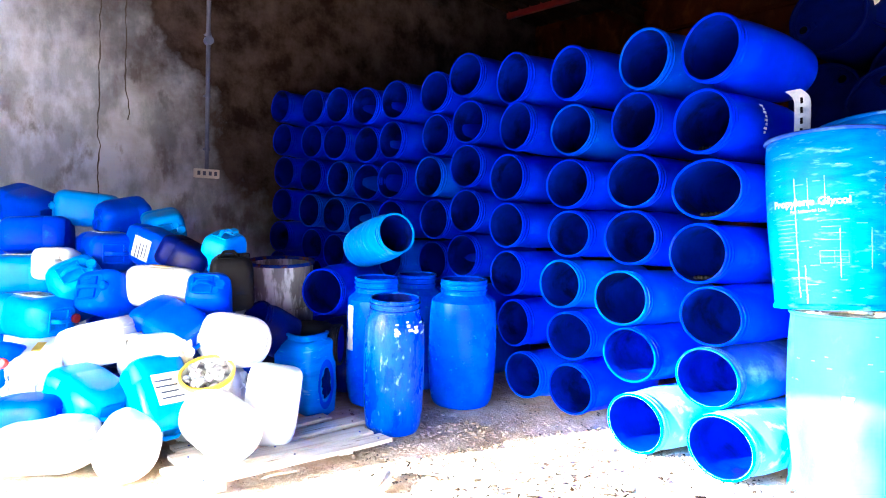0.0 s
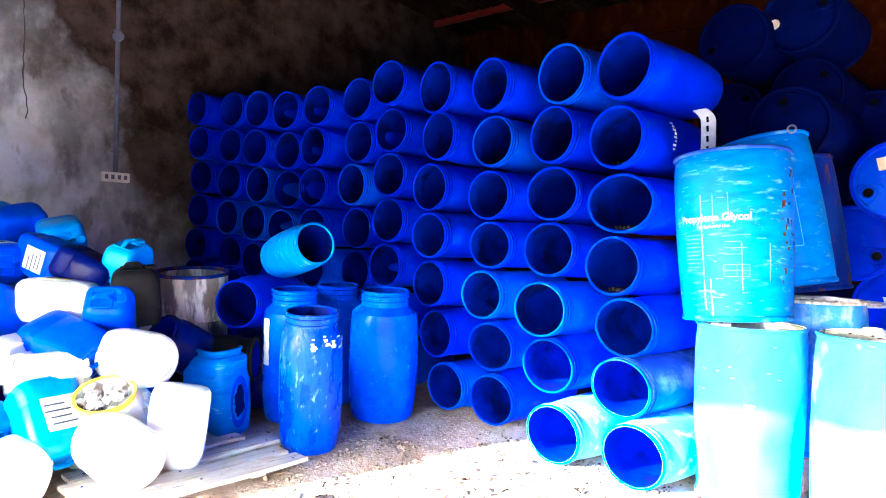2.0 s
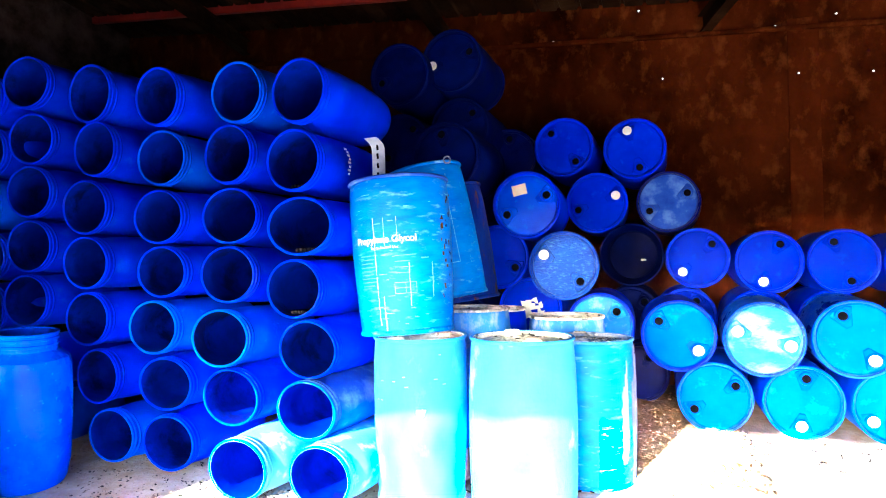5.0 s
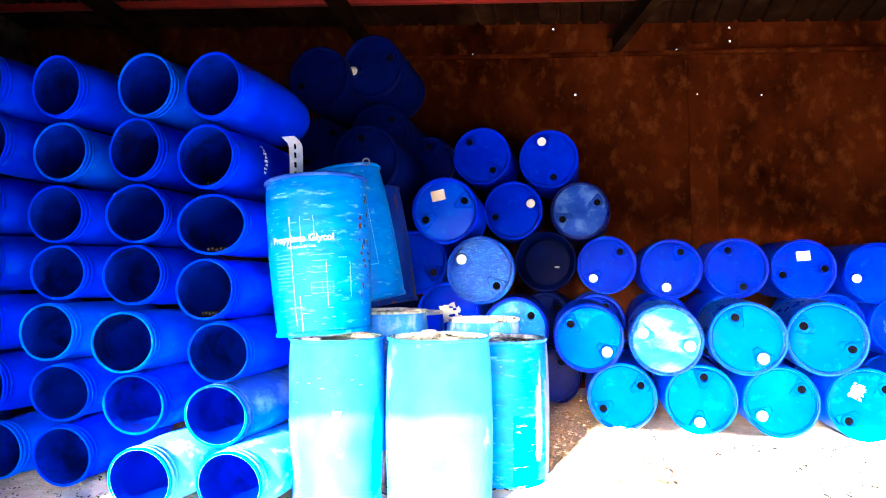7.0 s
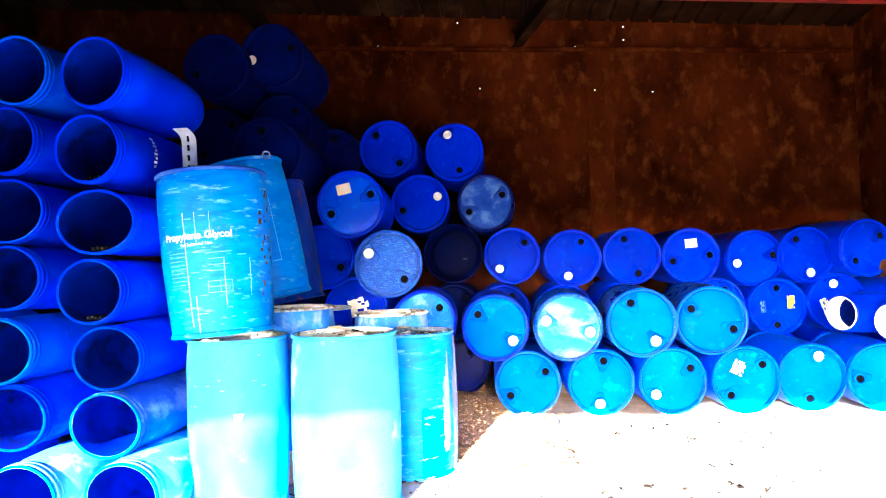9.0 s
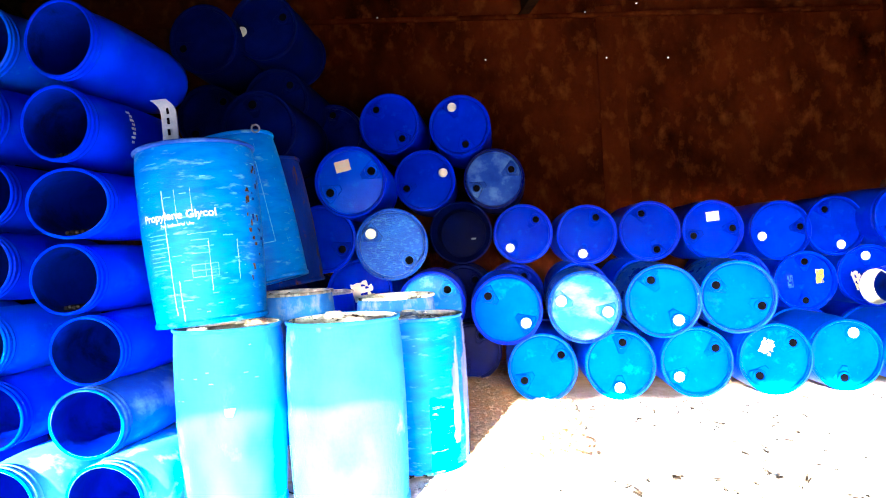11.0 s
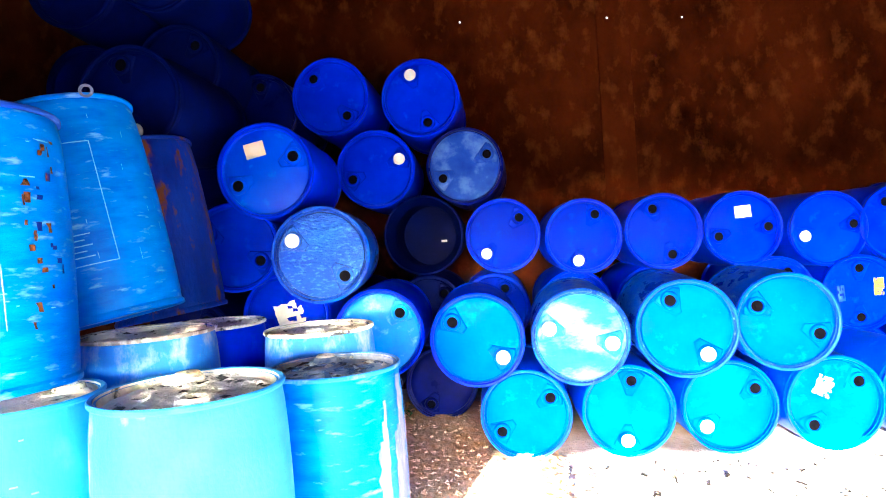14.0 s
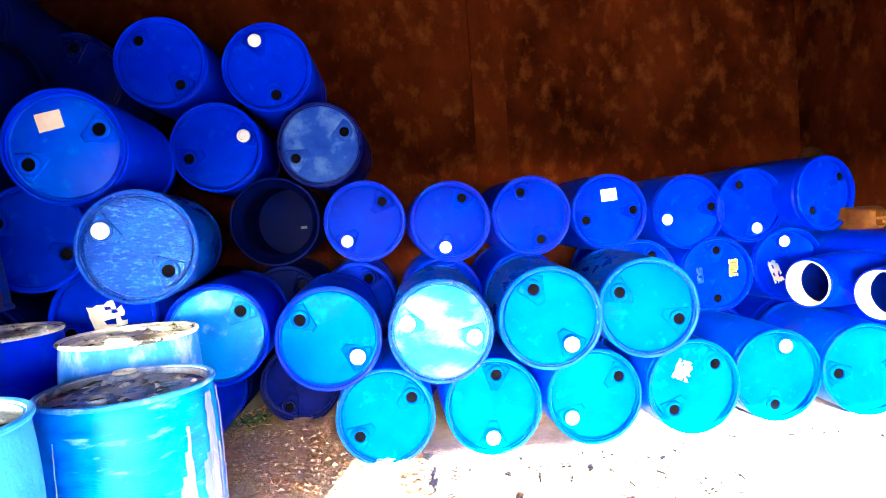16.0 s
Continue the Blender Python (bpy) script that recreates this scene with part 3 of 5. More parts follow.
drum(lying(4.10, 6.75, 0.288), BLUE + ", behind the front row", ((60, H), (240, H)))
drum(lying(0.72, 6.66, 0.84), BLUE + ", behind the front row", ((60, H), (240, H)))
drum(lying(1.36, 6.66, 0.83), BLUE + ", behind the front row", ((60, H), (240, H)))
drum(lying(1.96, 6.66, 0.83), BLUE + ", behind the front row", ((60, H), (240, H)))
drum(lying(2.90, 6.70, 0.84), BLUE + ", behind the front row", ((60, H), (240, H)))
d = drum(lying(3.46, 6.60, 0.82), BLUE + ", two stickers on it", ((90, H), (268, H)))
head_label(d, 0.14, 0.04, 0.07, 0.13, YELLOW, 0, 0.006, bars=True, label="yellow printed sticker")
head_label(d, -0.13, 0.0, 0.05, 0.12, DUSTY, 5, 0.006)
d = drum(lying(4.04, 6.60, 0.85), BLUE + ", a torn sticker on it", ((100, C), (280, H)))
head_label(d, -0.10, -0.05, 0.08, 0.18, PAPER, 20, 0.02, label="torn white sticker")
# third row
drum(lying(0.82, 6.46, 1.42), BLUE + " and a small white cap", ((45, H), (225, C)))
drum(lying(1.42, 6.42, 1.375), BLUE + " and one white cap", ((60, H), (255, C)))
drum(lying(2.01, 6.45, 1.375), BLUE + ", both bungs open", ((112, H), (-72, H)))
d = drum(lying(2.62, 6.55, 1.355), BLUE + ", a white sticker on it", ((195, H), (2, H)))
head_label(d, 0.01, 0.13, 0.12, 0.09, PAPER, 4)
drum(lying(3.27, 6.62, 1.315, 2), BLUE + " and one white cap", ((195, C), (8, H)))
drum(lying(3.78, 6.64, 1.33, 4), BLUE + " and one white cap", ((120, H), (-78, C)))
drum(lying(4.31, 6.52, 1.38, 12), BLUE + ", both bungs open", ((40, H), (222, H)))
# tall stack beside the brown wall
drum(lying(-0.255, 5.26, 1.37, 8), "blue drum on its side, its head spattered with pale specks", ((150, C), (-45, H)), SCUFF, SPECK)
d = drum(lying(-0.56, 5.27, 1.885, 4), BLUE + ", a tan sticker on it", ((25, H), (205, H)), ROYAL, BRIGHT)
head_label(d, -0.06, 0.13, 0.12, 0.09, TAN, 12, label="tan paper sticker")
drum(lying(-0.88, 5.5, 1.45, 4), BLUE + " and one open bung", ((-30, H), (150, H)))
drum(lying(-0.07, 6.17, 1.96, 3), BLUE + " and one white cap", ((20, C), (200, H)))
drum(lying(0.57, 6.30, 1.95, -2), "dull grey-blue drum on its side, both bungs open", ((25, H), (205, H)), NAVY, DUSTY)
drum(lying(-0.38, 6.20, 2.52), BLUE + ", both bungs open", ((130, H), (-52, H)))
drum(lying(0.28, 6.22, 2.46), BLUE + " and one white cap", ((110, C), (-76, H)))
# Navy and SHADOWED here put the stack's deep shade into the drums' colour.
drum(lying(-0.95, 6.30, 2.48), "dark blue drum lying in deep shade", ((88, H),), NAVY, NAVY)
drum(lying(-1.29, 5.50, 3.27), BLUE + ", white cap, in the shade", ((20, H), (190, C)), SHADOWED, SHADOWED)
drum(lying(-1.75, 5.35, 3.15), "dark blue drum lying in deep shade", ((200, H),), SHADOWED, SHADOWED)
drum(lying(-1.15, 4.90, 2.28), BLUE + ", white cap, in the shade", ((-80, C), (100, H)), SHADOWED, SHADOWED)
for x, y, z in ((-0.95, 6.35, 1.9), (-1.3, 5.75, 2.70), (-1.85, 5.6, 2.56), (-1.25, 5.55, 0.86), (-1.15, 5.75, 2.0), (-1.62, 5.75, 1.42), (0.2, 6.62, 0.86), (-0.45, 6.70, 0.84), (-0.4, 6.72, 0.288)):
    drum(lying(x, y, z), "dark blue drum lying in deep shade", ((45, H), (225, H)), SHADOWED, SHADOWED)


def headless(m):
    d = thing("open_drum", "dark blue drum on its side with its head cut away", "drum", "stacked closed drums")
    r = RAD
    bm = turned([(0, 0.012), (r - 0.02, 0), (r - 0.004, 0.05), (r + 0.004, 0.3), (r + 0.006, 0.45), (r + 0.004, 0.6), (r, 0.8), (r + 0.008, 0.84), (r + 0.010, 0.885), (r - 0.004, 0.89),
                 (r - 0.008, 0.86), (r - 0.045, 0.80), (r - 0.055, 0.70), (r - 0.035, 0.60), (r - 0.025, 0.40), (r - 0.035, 0.16), (0, 0.14)], 48)
    # Same dark copy: the opened drum's shade is put into the shell.
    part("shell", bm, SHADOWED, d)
    bm = bmesh.new()
    box(bm, pose(0.09, -0.05, 0.145), 0.05, 0.02, 0.012)
    part("chip", bm, PAPER, d)
    d.matrix_basis = m


headless(lying(0.23, 6.30, 1.46))

# ---- standing drums in front ----
pg = drum(Matrix.Translation((-0.965, 3.66, 0.985)) @ pose(0, 0, 0, -1.5, -4.2, 0) @ Matrix.Diagonal((1, 1, 1.03, 1)), "scratched light blue drum with white lettering, on another drum", ((60, H), (240, H)), FADED, CRUST, DUSTY, "standing drums", "standing_drum", (0.99, 1.09))
low = drum(pose(-0.895, 3.68, 0.0) @ Matrix.Diagonal((1, 1, 1.075, 1)), "light blue drum carrying a second drum", ((60, H), (240, H)), POWDER, CRUST, POWDER, "standing drums", "standing_drum", (0.92, 1.0))
front = drum(pose(-0.265, 3.69, 0.0) @ Matrix.Diagonal((1.06, 1.06, 1.085, 1)) @ pose(0, 0, 0, 0, 0, 20), "light blue drum with a crusted grey lid", ((100, O), (280, H)), CHALK, CRUST, CHALK, "standing drums", "standing_drum")
dark = drum(pose(0.045, 4.30, 0.0) @ Matrix.Diagonal((1, 1, 1.01, 1)) @ pose(0, 0, 0, 0, 0, 35), "blue drum with pale chalky side and wet lid", ((230, H), (80, C)), FADED, WETLID, CHALKIER, "standing drums", "standing_drum")
pail = drum(pose(-0.19, 4.92, 0.05) @ Matrix.Diagonal((1, 1, 1.05, 1)), "blue drum with a whitened lid, ringed by grime", ((-80, C), (60, H)), CHALKIER, CRUST, CRUST, "standing drums", "standing_drum")
second = drum(Matrix.Translation((-0.95, 4.38, 1.145)) @ pose(0, 0, 0, 0, -11.5, 0) @ Matrix.Diagonal((1, 1, 1.06, 1)), "blue drum with faint white print, leaning on drums below", ((60, H), (240, H)), FADED, CRUST, FADED, "standing drums", "standing_drum")
rust = drum(Matrix.Translation((-1.02, 4.98, 1.09)) @ pose(0, 0, 0, 0, -9, 0) @ Matrix.Diagonal((1, 1, 1.04, 1)), "dark blue steel drum patched with rust", ((60, H), (240, H)), RUSTY, RUSTY, RUSTY, "standing drums", "standing_drum")
base1 = drum(pose(-0.78, 4.33, 0.19), "dull drum with a grimy cream lid", ((20, H), (200, H)), CHALKIER, CRUST, STEEL, "standing drums", "standing_drum")
base2 = drum(pose(-0.80, 4.97, 0.14), "blue drum with a grimy lid", ((20, H), (200, H)), ROYAL, CRUST, CRUST, "standing drums", "standing_drum")
for dx, dy in ((-0.78, 4.33), (-0.80, 4.97)):
    h = 0.188 if dy < 4.5 else 0.138
    for k in (-0.2, 0, 0.2):
        bm = bmesh.new()
        box(bm, pose(dx + k, dy, h / 2 - 0.01), 0.14, 0.6, h + 0.02, 0.01)
        tagged(part("timber_block", bm, TIMBER), "rough timber block under a drum", "timber", "timber blocks")
bm = bmesh.new()
box(bm, pose(-0.19, 4.90, 0.02), 0.5, 0.5, 0.058, 0.008)
tagged(part("wood_board", bm, TIMBER), "square wooden board under a drum", "timber")


def wrapped_text(d, text, size, z, angle, radius=RAD, name="lettering", mat=PRINT, bold=0.0):
    """Lettering that follows a drum's round side, centred on an angle."""
    cu = bpy.data.curves.new("text", "FONT")
    cu.body, cu.size, cu.align_x, cu.offset = text, size, "CENTER", bold
    ob = bpy.data.objects.new("text", cu)
    scene.collection.objects.link(ob)
    me = bpy.data.meshes.new_from_object(ob.evaluated_get(bpy.context.evaluated_depsgraph_get()))
    bpy.data.objects.remove(ob)
    bm = bmesh.new()
    bm.from_mesh(me)
    bmesh.ops.subdivide_edges(bm, edges=[e for e in bm.edges if e.calc_length() > 0.03], cuts=2)
    for v in bm.verts:
        t = radians(angle) + v.co.x / radius
        zz = z + v.co.y
        rr = (radius + 0.0065 - 0.006 * ((zz - 0.45) / 0.45) ** 2) * girth(d, zz) + 0.003
        v.co = (rr * math.cos(t), rr * math.sin(t), zz)
    return part(name, bm, mat, d, "white printed lettering", smooth=0)


def lid_crust(d, seed, pale, dark):
    """Dried flakes and sludge streaks that lie on a standing drum's lid."""
    rng = random.Random(seed)
    for name, mat, count, label in (("dried_crust", CRUST, pale, "pale dried flakes"), ("sludge", SLUDGE, dark, "dark sludge streaks")):
        bm = bmesh.new()
        for k in range(count):
            a, r = rng.uniform(0, 6.28), 0.225 * math.sqrt(rng.random())
            w, h, turn = rng.uniform(0.012, 0.05), rng.uniform(0.008, 0.02), rng.uniform(0, 180)
            m = pose(r * math.cos(a), r * math.sin(a), 0.8835 + 0.0005 * (k % 6), rng.uniform(-4, 4), rng.uniform(-4, 4), turn)
            n = 9
            rim = [bm.verts.new(m @ Vector((w * rng.uniform(0.6, 1.2) * math.cos(6.283 * i / n), h * rng.uniform(0.5, 1.3) * math.sin(6.283 * i / n), 0))) for i in range(n)]
            top = bm.verts.new(m @ Vector((0, 0, rng.uniform(0.004, 0.010))))
            for i in range(n):
                bm.faces.new((rim[i], rim[(i + 1) % n], top))
        ob = part(name, bm, mat, d, label, smooth=0)
        tagged(ob, label, kind="stuff")


for d, seed, pale, dark_count in ((front, 61, 60, 9), (dark, 62, 34, 14), (pail, 63, 60, 5), (base1, 64, 30, 6), (base2, 65, 20, 6), (pg, 66, 20, 6)):
    lid_crust(d, seed, pale, dark_count)
PGA = -78
wrapped_text(pg, "Propylene Glycol", 0.052, 0.520, PGA - 9, bold=0.0010)
wrapped_text(pg, "For Industrial Use", 0.022, 0.485, PGA - 9)
for k in range(9):
    side_mark(pg, 0.45 - 0.021 * k, 0.4525 - 0.021 * k, PGA - 42, PGA - 42 + 24 - 3 * (k % 3), SCRATCH, "print_line", "rows of tiny white print", 0, 0.008)
for k in range(4):
    side_mark(pg, 0.44 - 0.032 * k, 0.4425 - 0.032 * k, PGA + 2, PGA + 22 - 4 * (k % 2), SCRATCH, "print_line", "rows of tiny white print", 0, 0.008)
for z0, z1, a0, a1 in ((0.23, 0.2325, 0, 24), (0.29, 0.2925, 0, 24), (0.23, 0.29, 0, 0.4), (0.23, 0.29, 12, 12.4), (0.23, 0.29, 23.6, 24), (0.26, 0.262, 0, 24)):
    side_mark(pg, z0, z1, PGA + a0, PGA + a1, SCRATCH, "print_frame", "white printed box", 0, 0.008)
for a, z0, z1, w in ((-20, 0.06, 0.66, 0.55), (-8, 0.50, 0.66, 0.25), (6, 0.54, 0.66, 0.25), (17, 0.16, 0.40, 0.35), (-13, 0.03, 0.22, 0.6), (44, 0.2, 0.40, 0.3)):
    side_mark(pg, z0, z1, PGA + a - w / 2, PGA + a + w / 2, STREAK, jag=0.8)
for k in range(46):
    z = random.uniform(0.06, 0.86)
    a = PGA + random.uniform(-55, 75)
    side_mark(pg, z, z + random.uniform(0.0012, 0.0035), a, a + 2 + 9 * random.random() ** 2, SCRATCH, "scratch", "fine pale scratch", 0.5, 0.007)
for k in range(26):
    z, a, w = random.uniform(0.18, 0.82), random.uniform(-20, 6), random.uniform(1.5, 4.5)
    side_mark(pg, z, z + random.uniform(0.008, 0.034), a, a + w, RUSTMARK if k % 3 else RUSTY, "rust_patch", "brown rust patch", 1.1, 0.0072 + 0.0006 * (k % 4))
side_mark(low, 0.50, 0.535, -72, -64, STREAK, jag=0.6)
for k in range(9):
    z = random.uniform(0.55, 0.85)
    a = random.uniform(-130, -40)
    side_mark(low, z, z + 0.005, a, a + random.uniform(1, 5), SCRATCH, "scratch", "fine pale scratch", 0.4)
wrapped_text(second, "OUT", 0.05, 0.63, -75)
for z0, z1, a0, a1 in ((0.70, 0.703, -110, -44), (0.22, 0.223, -110, -44), (0.22, 0.70, -44.6, -44)):
    side_mark(second, z0, z1, a0, a1, SCRATCH, "print_frame", "white printed box", 0, 0.008)
for k in range(5):
    side_mark(second, 0.34 - 0.022 * k, 0.3435 - 0.022 * k, -80, -60 - 5 * (k % 2), SCRATCH, "print_line", "rows of tiny white print", 0, 0.008)
for k in range(12):
    a, z = random.uniform(-70, 10), random.uniform(0.1, 0.8)
    side_mark(second, z, z + random.uniform(0.01, 0.05), a, a + 0.35, SCRATCH, "scratch", "fine pale scratch", 0.5, 0.007)
rng = random.Random(88)
for k in range(17):
    a, z0 = -92 + 66 * rng.random() ** 0.6, rng.uniform(0.02, 0.5)
    side_mark(dark, z0, min(0.86, z0 + rng.uniform(0.15, 0.6)), a, a + rng.uniform(2, 9), WASH, "chalk_wash", "dried chalk wash down the side", 0.45, 0.004 + 0.0006 * (k % 5))
side_mark(dark, 0.10, 0.80, -150, -149, STREAK, jag=0.8)

# the pale strap hung over the stacked drum's lid
strap = thing("plastic_strap", "pale grey perforated plastic strap standing up on a drum", "strap")
bm = bmesh.new()
prev = None
for i in range(25):
    z = 0.30 * i / 24
    bend = 0.05 * max(0, (z - 0.22) / 0.08) ** 2
    ring = [bm.verts.new((sx * 0.041 - bend + 0.02 * (z / 0.3), sy * 0.004 + 0.01 * math.sin(z * 14), z)) for sx, sy in ((-1, -1), (1, -1), (1, 1), (-1, 1))]
    if prev:
        for k in range(4):
            bm.faces.new((prev[k], prev[(k + 1) % 4], ring[(k + 1) % 4], ring[k]))
    else:
        bm.faces.new(ring)
    prev = ring
bm.faces.new(prev)
part("band", bm, textured("grey_strap", (0.26, 0.32, 0.46), (0.42, 0.47, 0.58), 20, (0.5, 0.7), bump=0.1), strap)
# Black bars on the band; the slots' inner shade is their colour.
for z in (0.06, 0.12, 0.18, 0.235):
    bm = bmesh.new()
    box(bm, pose(0.015 * z / 0.3, -0.005, z), 0.014, 0.006, 0.035, 0.002)
    part("slot", bm, HOLE, strap)
strap.matrix_basis = pose(-1.165, 3.68, 1.905, 0, -4, 10)
ringpull = thing("pull_ring", "small grey ring on the rim of a drum", "ring")
bm = turned([(0.018, -0.004), (0.028, -0.004), (0.028, 0.004), (0.018, 0.004)], 20, close=True)
part("ring", bm, CONDUIT, ringpull)
ringpull.matrix_basis = pose(-0.87, 4.15, 2.115, 90, 0, 20)

# ---- open barrels ----
def barrel_shell(r=0.235, ry=0.19, h=0.86, neck=0.178, necky=None):
    """A wide-mouthed barrel: bulged body, shoulder, ringed neck and open mouth."""
    flat = (necky or neck) - neck
    out = [(0.0, 0.70), (0.012, 0.84), (0.04, 0.90), (0.14, 0.965), (0.30, 0.995), (0.42, 1.0), (0.55, 0.99), (0.66, 0.965), (0.72, 0.93)]
    ring = [(z * h / 0.86, r * k, ry * k) for z, k in out]
    top = h * 0.765 / 0.86
    s = h - top
    for dz, dr in ((0.0, -0.001), (0.22, -0.004), (0.25, 0.004), (0.36, 0.005), (0.39, -0.004), (0.58, -0.004), (0.61, 0.006), (0.74, 0.007), (0.77, -0.002), (0.92, -0.002), (1.0, -0.003)):
        ring.append((top + s * dz, neck + dr, neck + flat + dr))
    ring.append((h, neck - 0.010, neck + flat - 0.010))
    return loft([(0, 0, 0)] + ring, 40)


# Separate inner wall that carries the painted shade behind the mouth.
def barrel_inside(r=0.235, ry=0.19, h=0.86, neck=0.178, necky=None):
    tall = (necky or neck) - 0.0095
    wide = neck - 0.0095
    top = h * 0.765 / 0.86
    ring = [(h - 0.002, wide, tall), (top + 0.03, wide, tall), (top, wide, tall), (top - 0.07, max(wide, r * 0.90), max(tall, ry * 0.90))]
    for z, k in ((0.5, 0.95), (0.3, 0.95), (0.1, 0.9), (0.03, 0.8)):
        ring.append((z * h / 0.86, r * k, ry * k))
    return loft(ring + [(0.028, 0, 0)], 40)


def barrel_lip(h=0.86, neck=0.178, necky=None, **rest):
    flat = (necky or neck) - neck
    return loft([(z, neck + d, neck + flat + d) for d, z in ((-0.0105, h - 0.004), (-0.001, h - 0.010), (0.004, h - 0.008), (0.005, h - 0.001), (0.001, h + 0.004), (-0.006, h + 0.004))], 40, close=True)


def barrel(m, label, mat=ROYAL, key="stack", dims=None, group="stacked open barrels", name="open_barrel", marks=()):
    b = thing(name, label, "barrel", group)
    size = dims or {}
    linked("shell", "barrel_" + key, lambda: barrel_shell(**size), mat, b)
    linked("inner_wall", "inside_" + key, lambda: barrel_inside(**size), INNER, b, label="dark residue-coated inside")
    linked("mouth_rim", "rim_" + key, lambda: barrel_lip(**size), BRIGHT if mat in (DUSTY, SUNLIT) else mat, b)
    b.matrix_basis = m
    return b


random.seed(7)
OVAL = dict(r=0.245, ry=0.203, neck=0.200, necky=0.192)
WIDE = dict(r=0.240, ry=0.190, neck=0.199, necky=0.179)
STACK = [  # x, face y, height of the top barrel's axis; columns of the far half
    (-7.09, 2.95, 2.94), (-6.40, 3.05, 2.85), (-5.91, 3.15, 2.79), (-5.46, 3.25, 2.73), (-5.04, 3.35, 2.74), (-4.48, 3.45, 2.74), (-4.02, 3.50, 2.81)]
COLUMNS = []
for i, (x, y, top) in enumerate(STACK):
    upper = [top - 0.412 * k for k in range(5)]
    low_rows = 3 if i < 2 else 2
    zs = [0.20 + (upper[4] - 0.20) * k / low_rows for k in range(low_rows)] + upper[::-1]
    COLUMNS.append(([x + random.uniform(-0.03, 0.03) for z in zs], y, zs, OVAL, "oval"))
COLUMNS.append(([-3.24, -3.35, -3.47, -3.44, -3.49, -3.37, -3.42], 3.52, [0.20, 0.62, 1.03, 1.44, 1.85, 2.27, 2.68], OVAL, "oval"))
COLUMNS.append(([-2.69, -2.72, -2.79, -2.73, -2.76, -2.75, -2.75], 3.48, [0.20, 0.60, 0.99, 1.37, 1.75, 2.16, 2.58], WIDE, "stack"))
COLUMNS.append(([-1.90, -2.09, -2.18, -2.12, -2.13, -2.13, -2.07], 3.42, [0.19, 0.57, 0.94, 1.35, 1.73, 2.13, 2.53], WIDE, "stack"))
COLUMNS.append(([-1.34, -1.50, -1.53, -1.62, -1.55, -1.58, -1.54], 3.38, [0.20, 0.54, 0.89, 1.26, 1.64, 2.04, 2.46], WIDE, "stack"))
# near-column mouths' width and height, fitted to the camera's view, from the floor up
MOUTH_FIT = {7: ((1.12, 0.96), (0.92, 1.0), (1.0, 0.99), (1.1, 0.97), (1.05, 1.02), (0.95, 1.03), (1.0, 1.1)),
           8: ((1.05, 1.04), (1.12, 0.99), (1.08, 1.0), (1.1, 0.96), (1.1, 1.02), (0.98, 1.05), (0.93, 1.1)),
           9: ((1.05, 1.0), (1.08, 0.99), (1.08, 1.02), (1.02, 1.0), (1.04, 1.0), (0.95, 1.06), (0.97, 1.09)),
           10: ((1.0, 0.98), (1.02, 0.96), (1.03, 0.97), (0.98, 0.99), (1.12, 0.97), (0.93, 1.03), (0.94, 1.08))}
for col, (xs, y, zs, dims, key) in enumerate(COLUMNS):
    for k, (x, z) in enumerate(zip(xs, zs)):
        mat = BRIGHT if random.random() < 0.2 else ROYAL
        if col == 10 and k == 1:
            mat = DUSTY
        elif col > 8 and k == 0:
            # Bottom barrels in the sun patch take the sunlit pale copy.
            mat = SUNLIT
        yaw = (14 if col < 4 else 8 if col < 7 else 0) + random.uniform(-4, 4)
        b = barrel(lying(x, y + random.uniform(-0.04, 0.04) - (0.19 if col > 8 and k == 0 else 0), z, yaw, random.uniform(-1.5, 1.5), 0, 0.86) @ Matrix.Diagonal((*(MOUTH_FIT[col][k] if col in MOUTH_FIT else (1, 1)), 1, 1)),
                   "blue wide-mouthed plastic barrel lying open in a stack", mat, key, dims)
        if col == 10 and k == 5:
            for q in range(8):
                ang = radians(-18 + 7 * q)
                rods = bmesh.new()
                for w in range(2 + q % 2):
                    box(rods, pose(0, 0, 0.012 * w - 0.012), 0.003, 0.013, 0.005)
                o = part("stencil_mark", rods, PRINT, b, "white stencilled character", smooth=0)
                o.matrix_basis = pose(0.2395 * math.cos(ang), 0.1895 * math.sin(ang), 0.56, 0, 0, math.degrees(ang) * 0.85)
        if col == 10 and k in (3, 4, 5):
            for q in range(5):
                linked("stored_rod", "stored_rod", lambda: turned([(0, 0.45), (0.009, 0.45), (0.012, 0.46), (0.012, 0.79), (0.009, 0.80), (0, 0.80)], 8), BLACK, b, pose(-0.05 + 0.025 * q, -0.148 + 0.004 * (q % 2), 0), "dark rod lying inside the barrel")

# tiny glowing discs on the back wall stand in for daylight through holes
glow = material("daylight", (0.8, 0.8, 0.8), 0.5)
glow.node_tree.nodes["Principled BSDF"].inputs["Emission Color"].default_value = (1, 0.97, 0.9, 1)
glow.node_tree.nodes["Principled BSDF"].inputs["Emission Strength"].default_value = 0.12
for x, z in ((0.55, 3.50), (1.93, 3.40), (2.62, 3.35), (-0.72, 4.05), (-0.70, 4.10), (0.30, 4.33), (0.62, 4.42), (2.30, 4.16), (2.30, 4.0), (1.72, 3.95)):
    bm = turned([(0.009, 0), (0.007, 0.002), (0, 0.003)], 10)
    o = part("wall_pinhole", bm, glow)
    tagged(o, "pinhole in the plaster with daylight showing through", "hole", kind="structure")
    o.matrix_basis = pose(x, BACK - (0.030 if 1.83 < x < 2.13 else 0.004), z, 90, 0, 0)


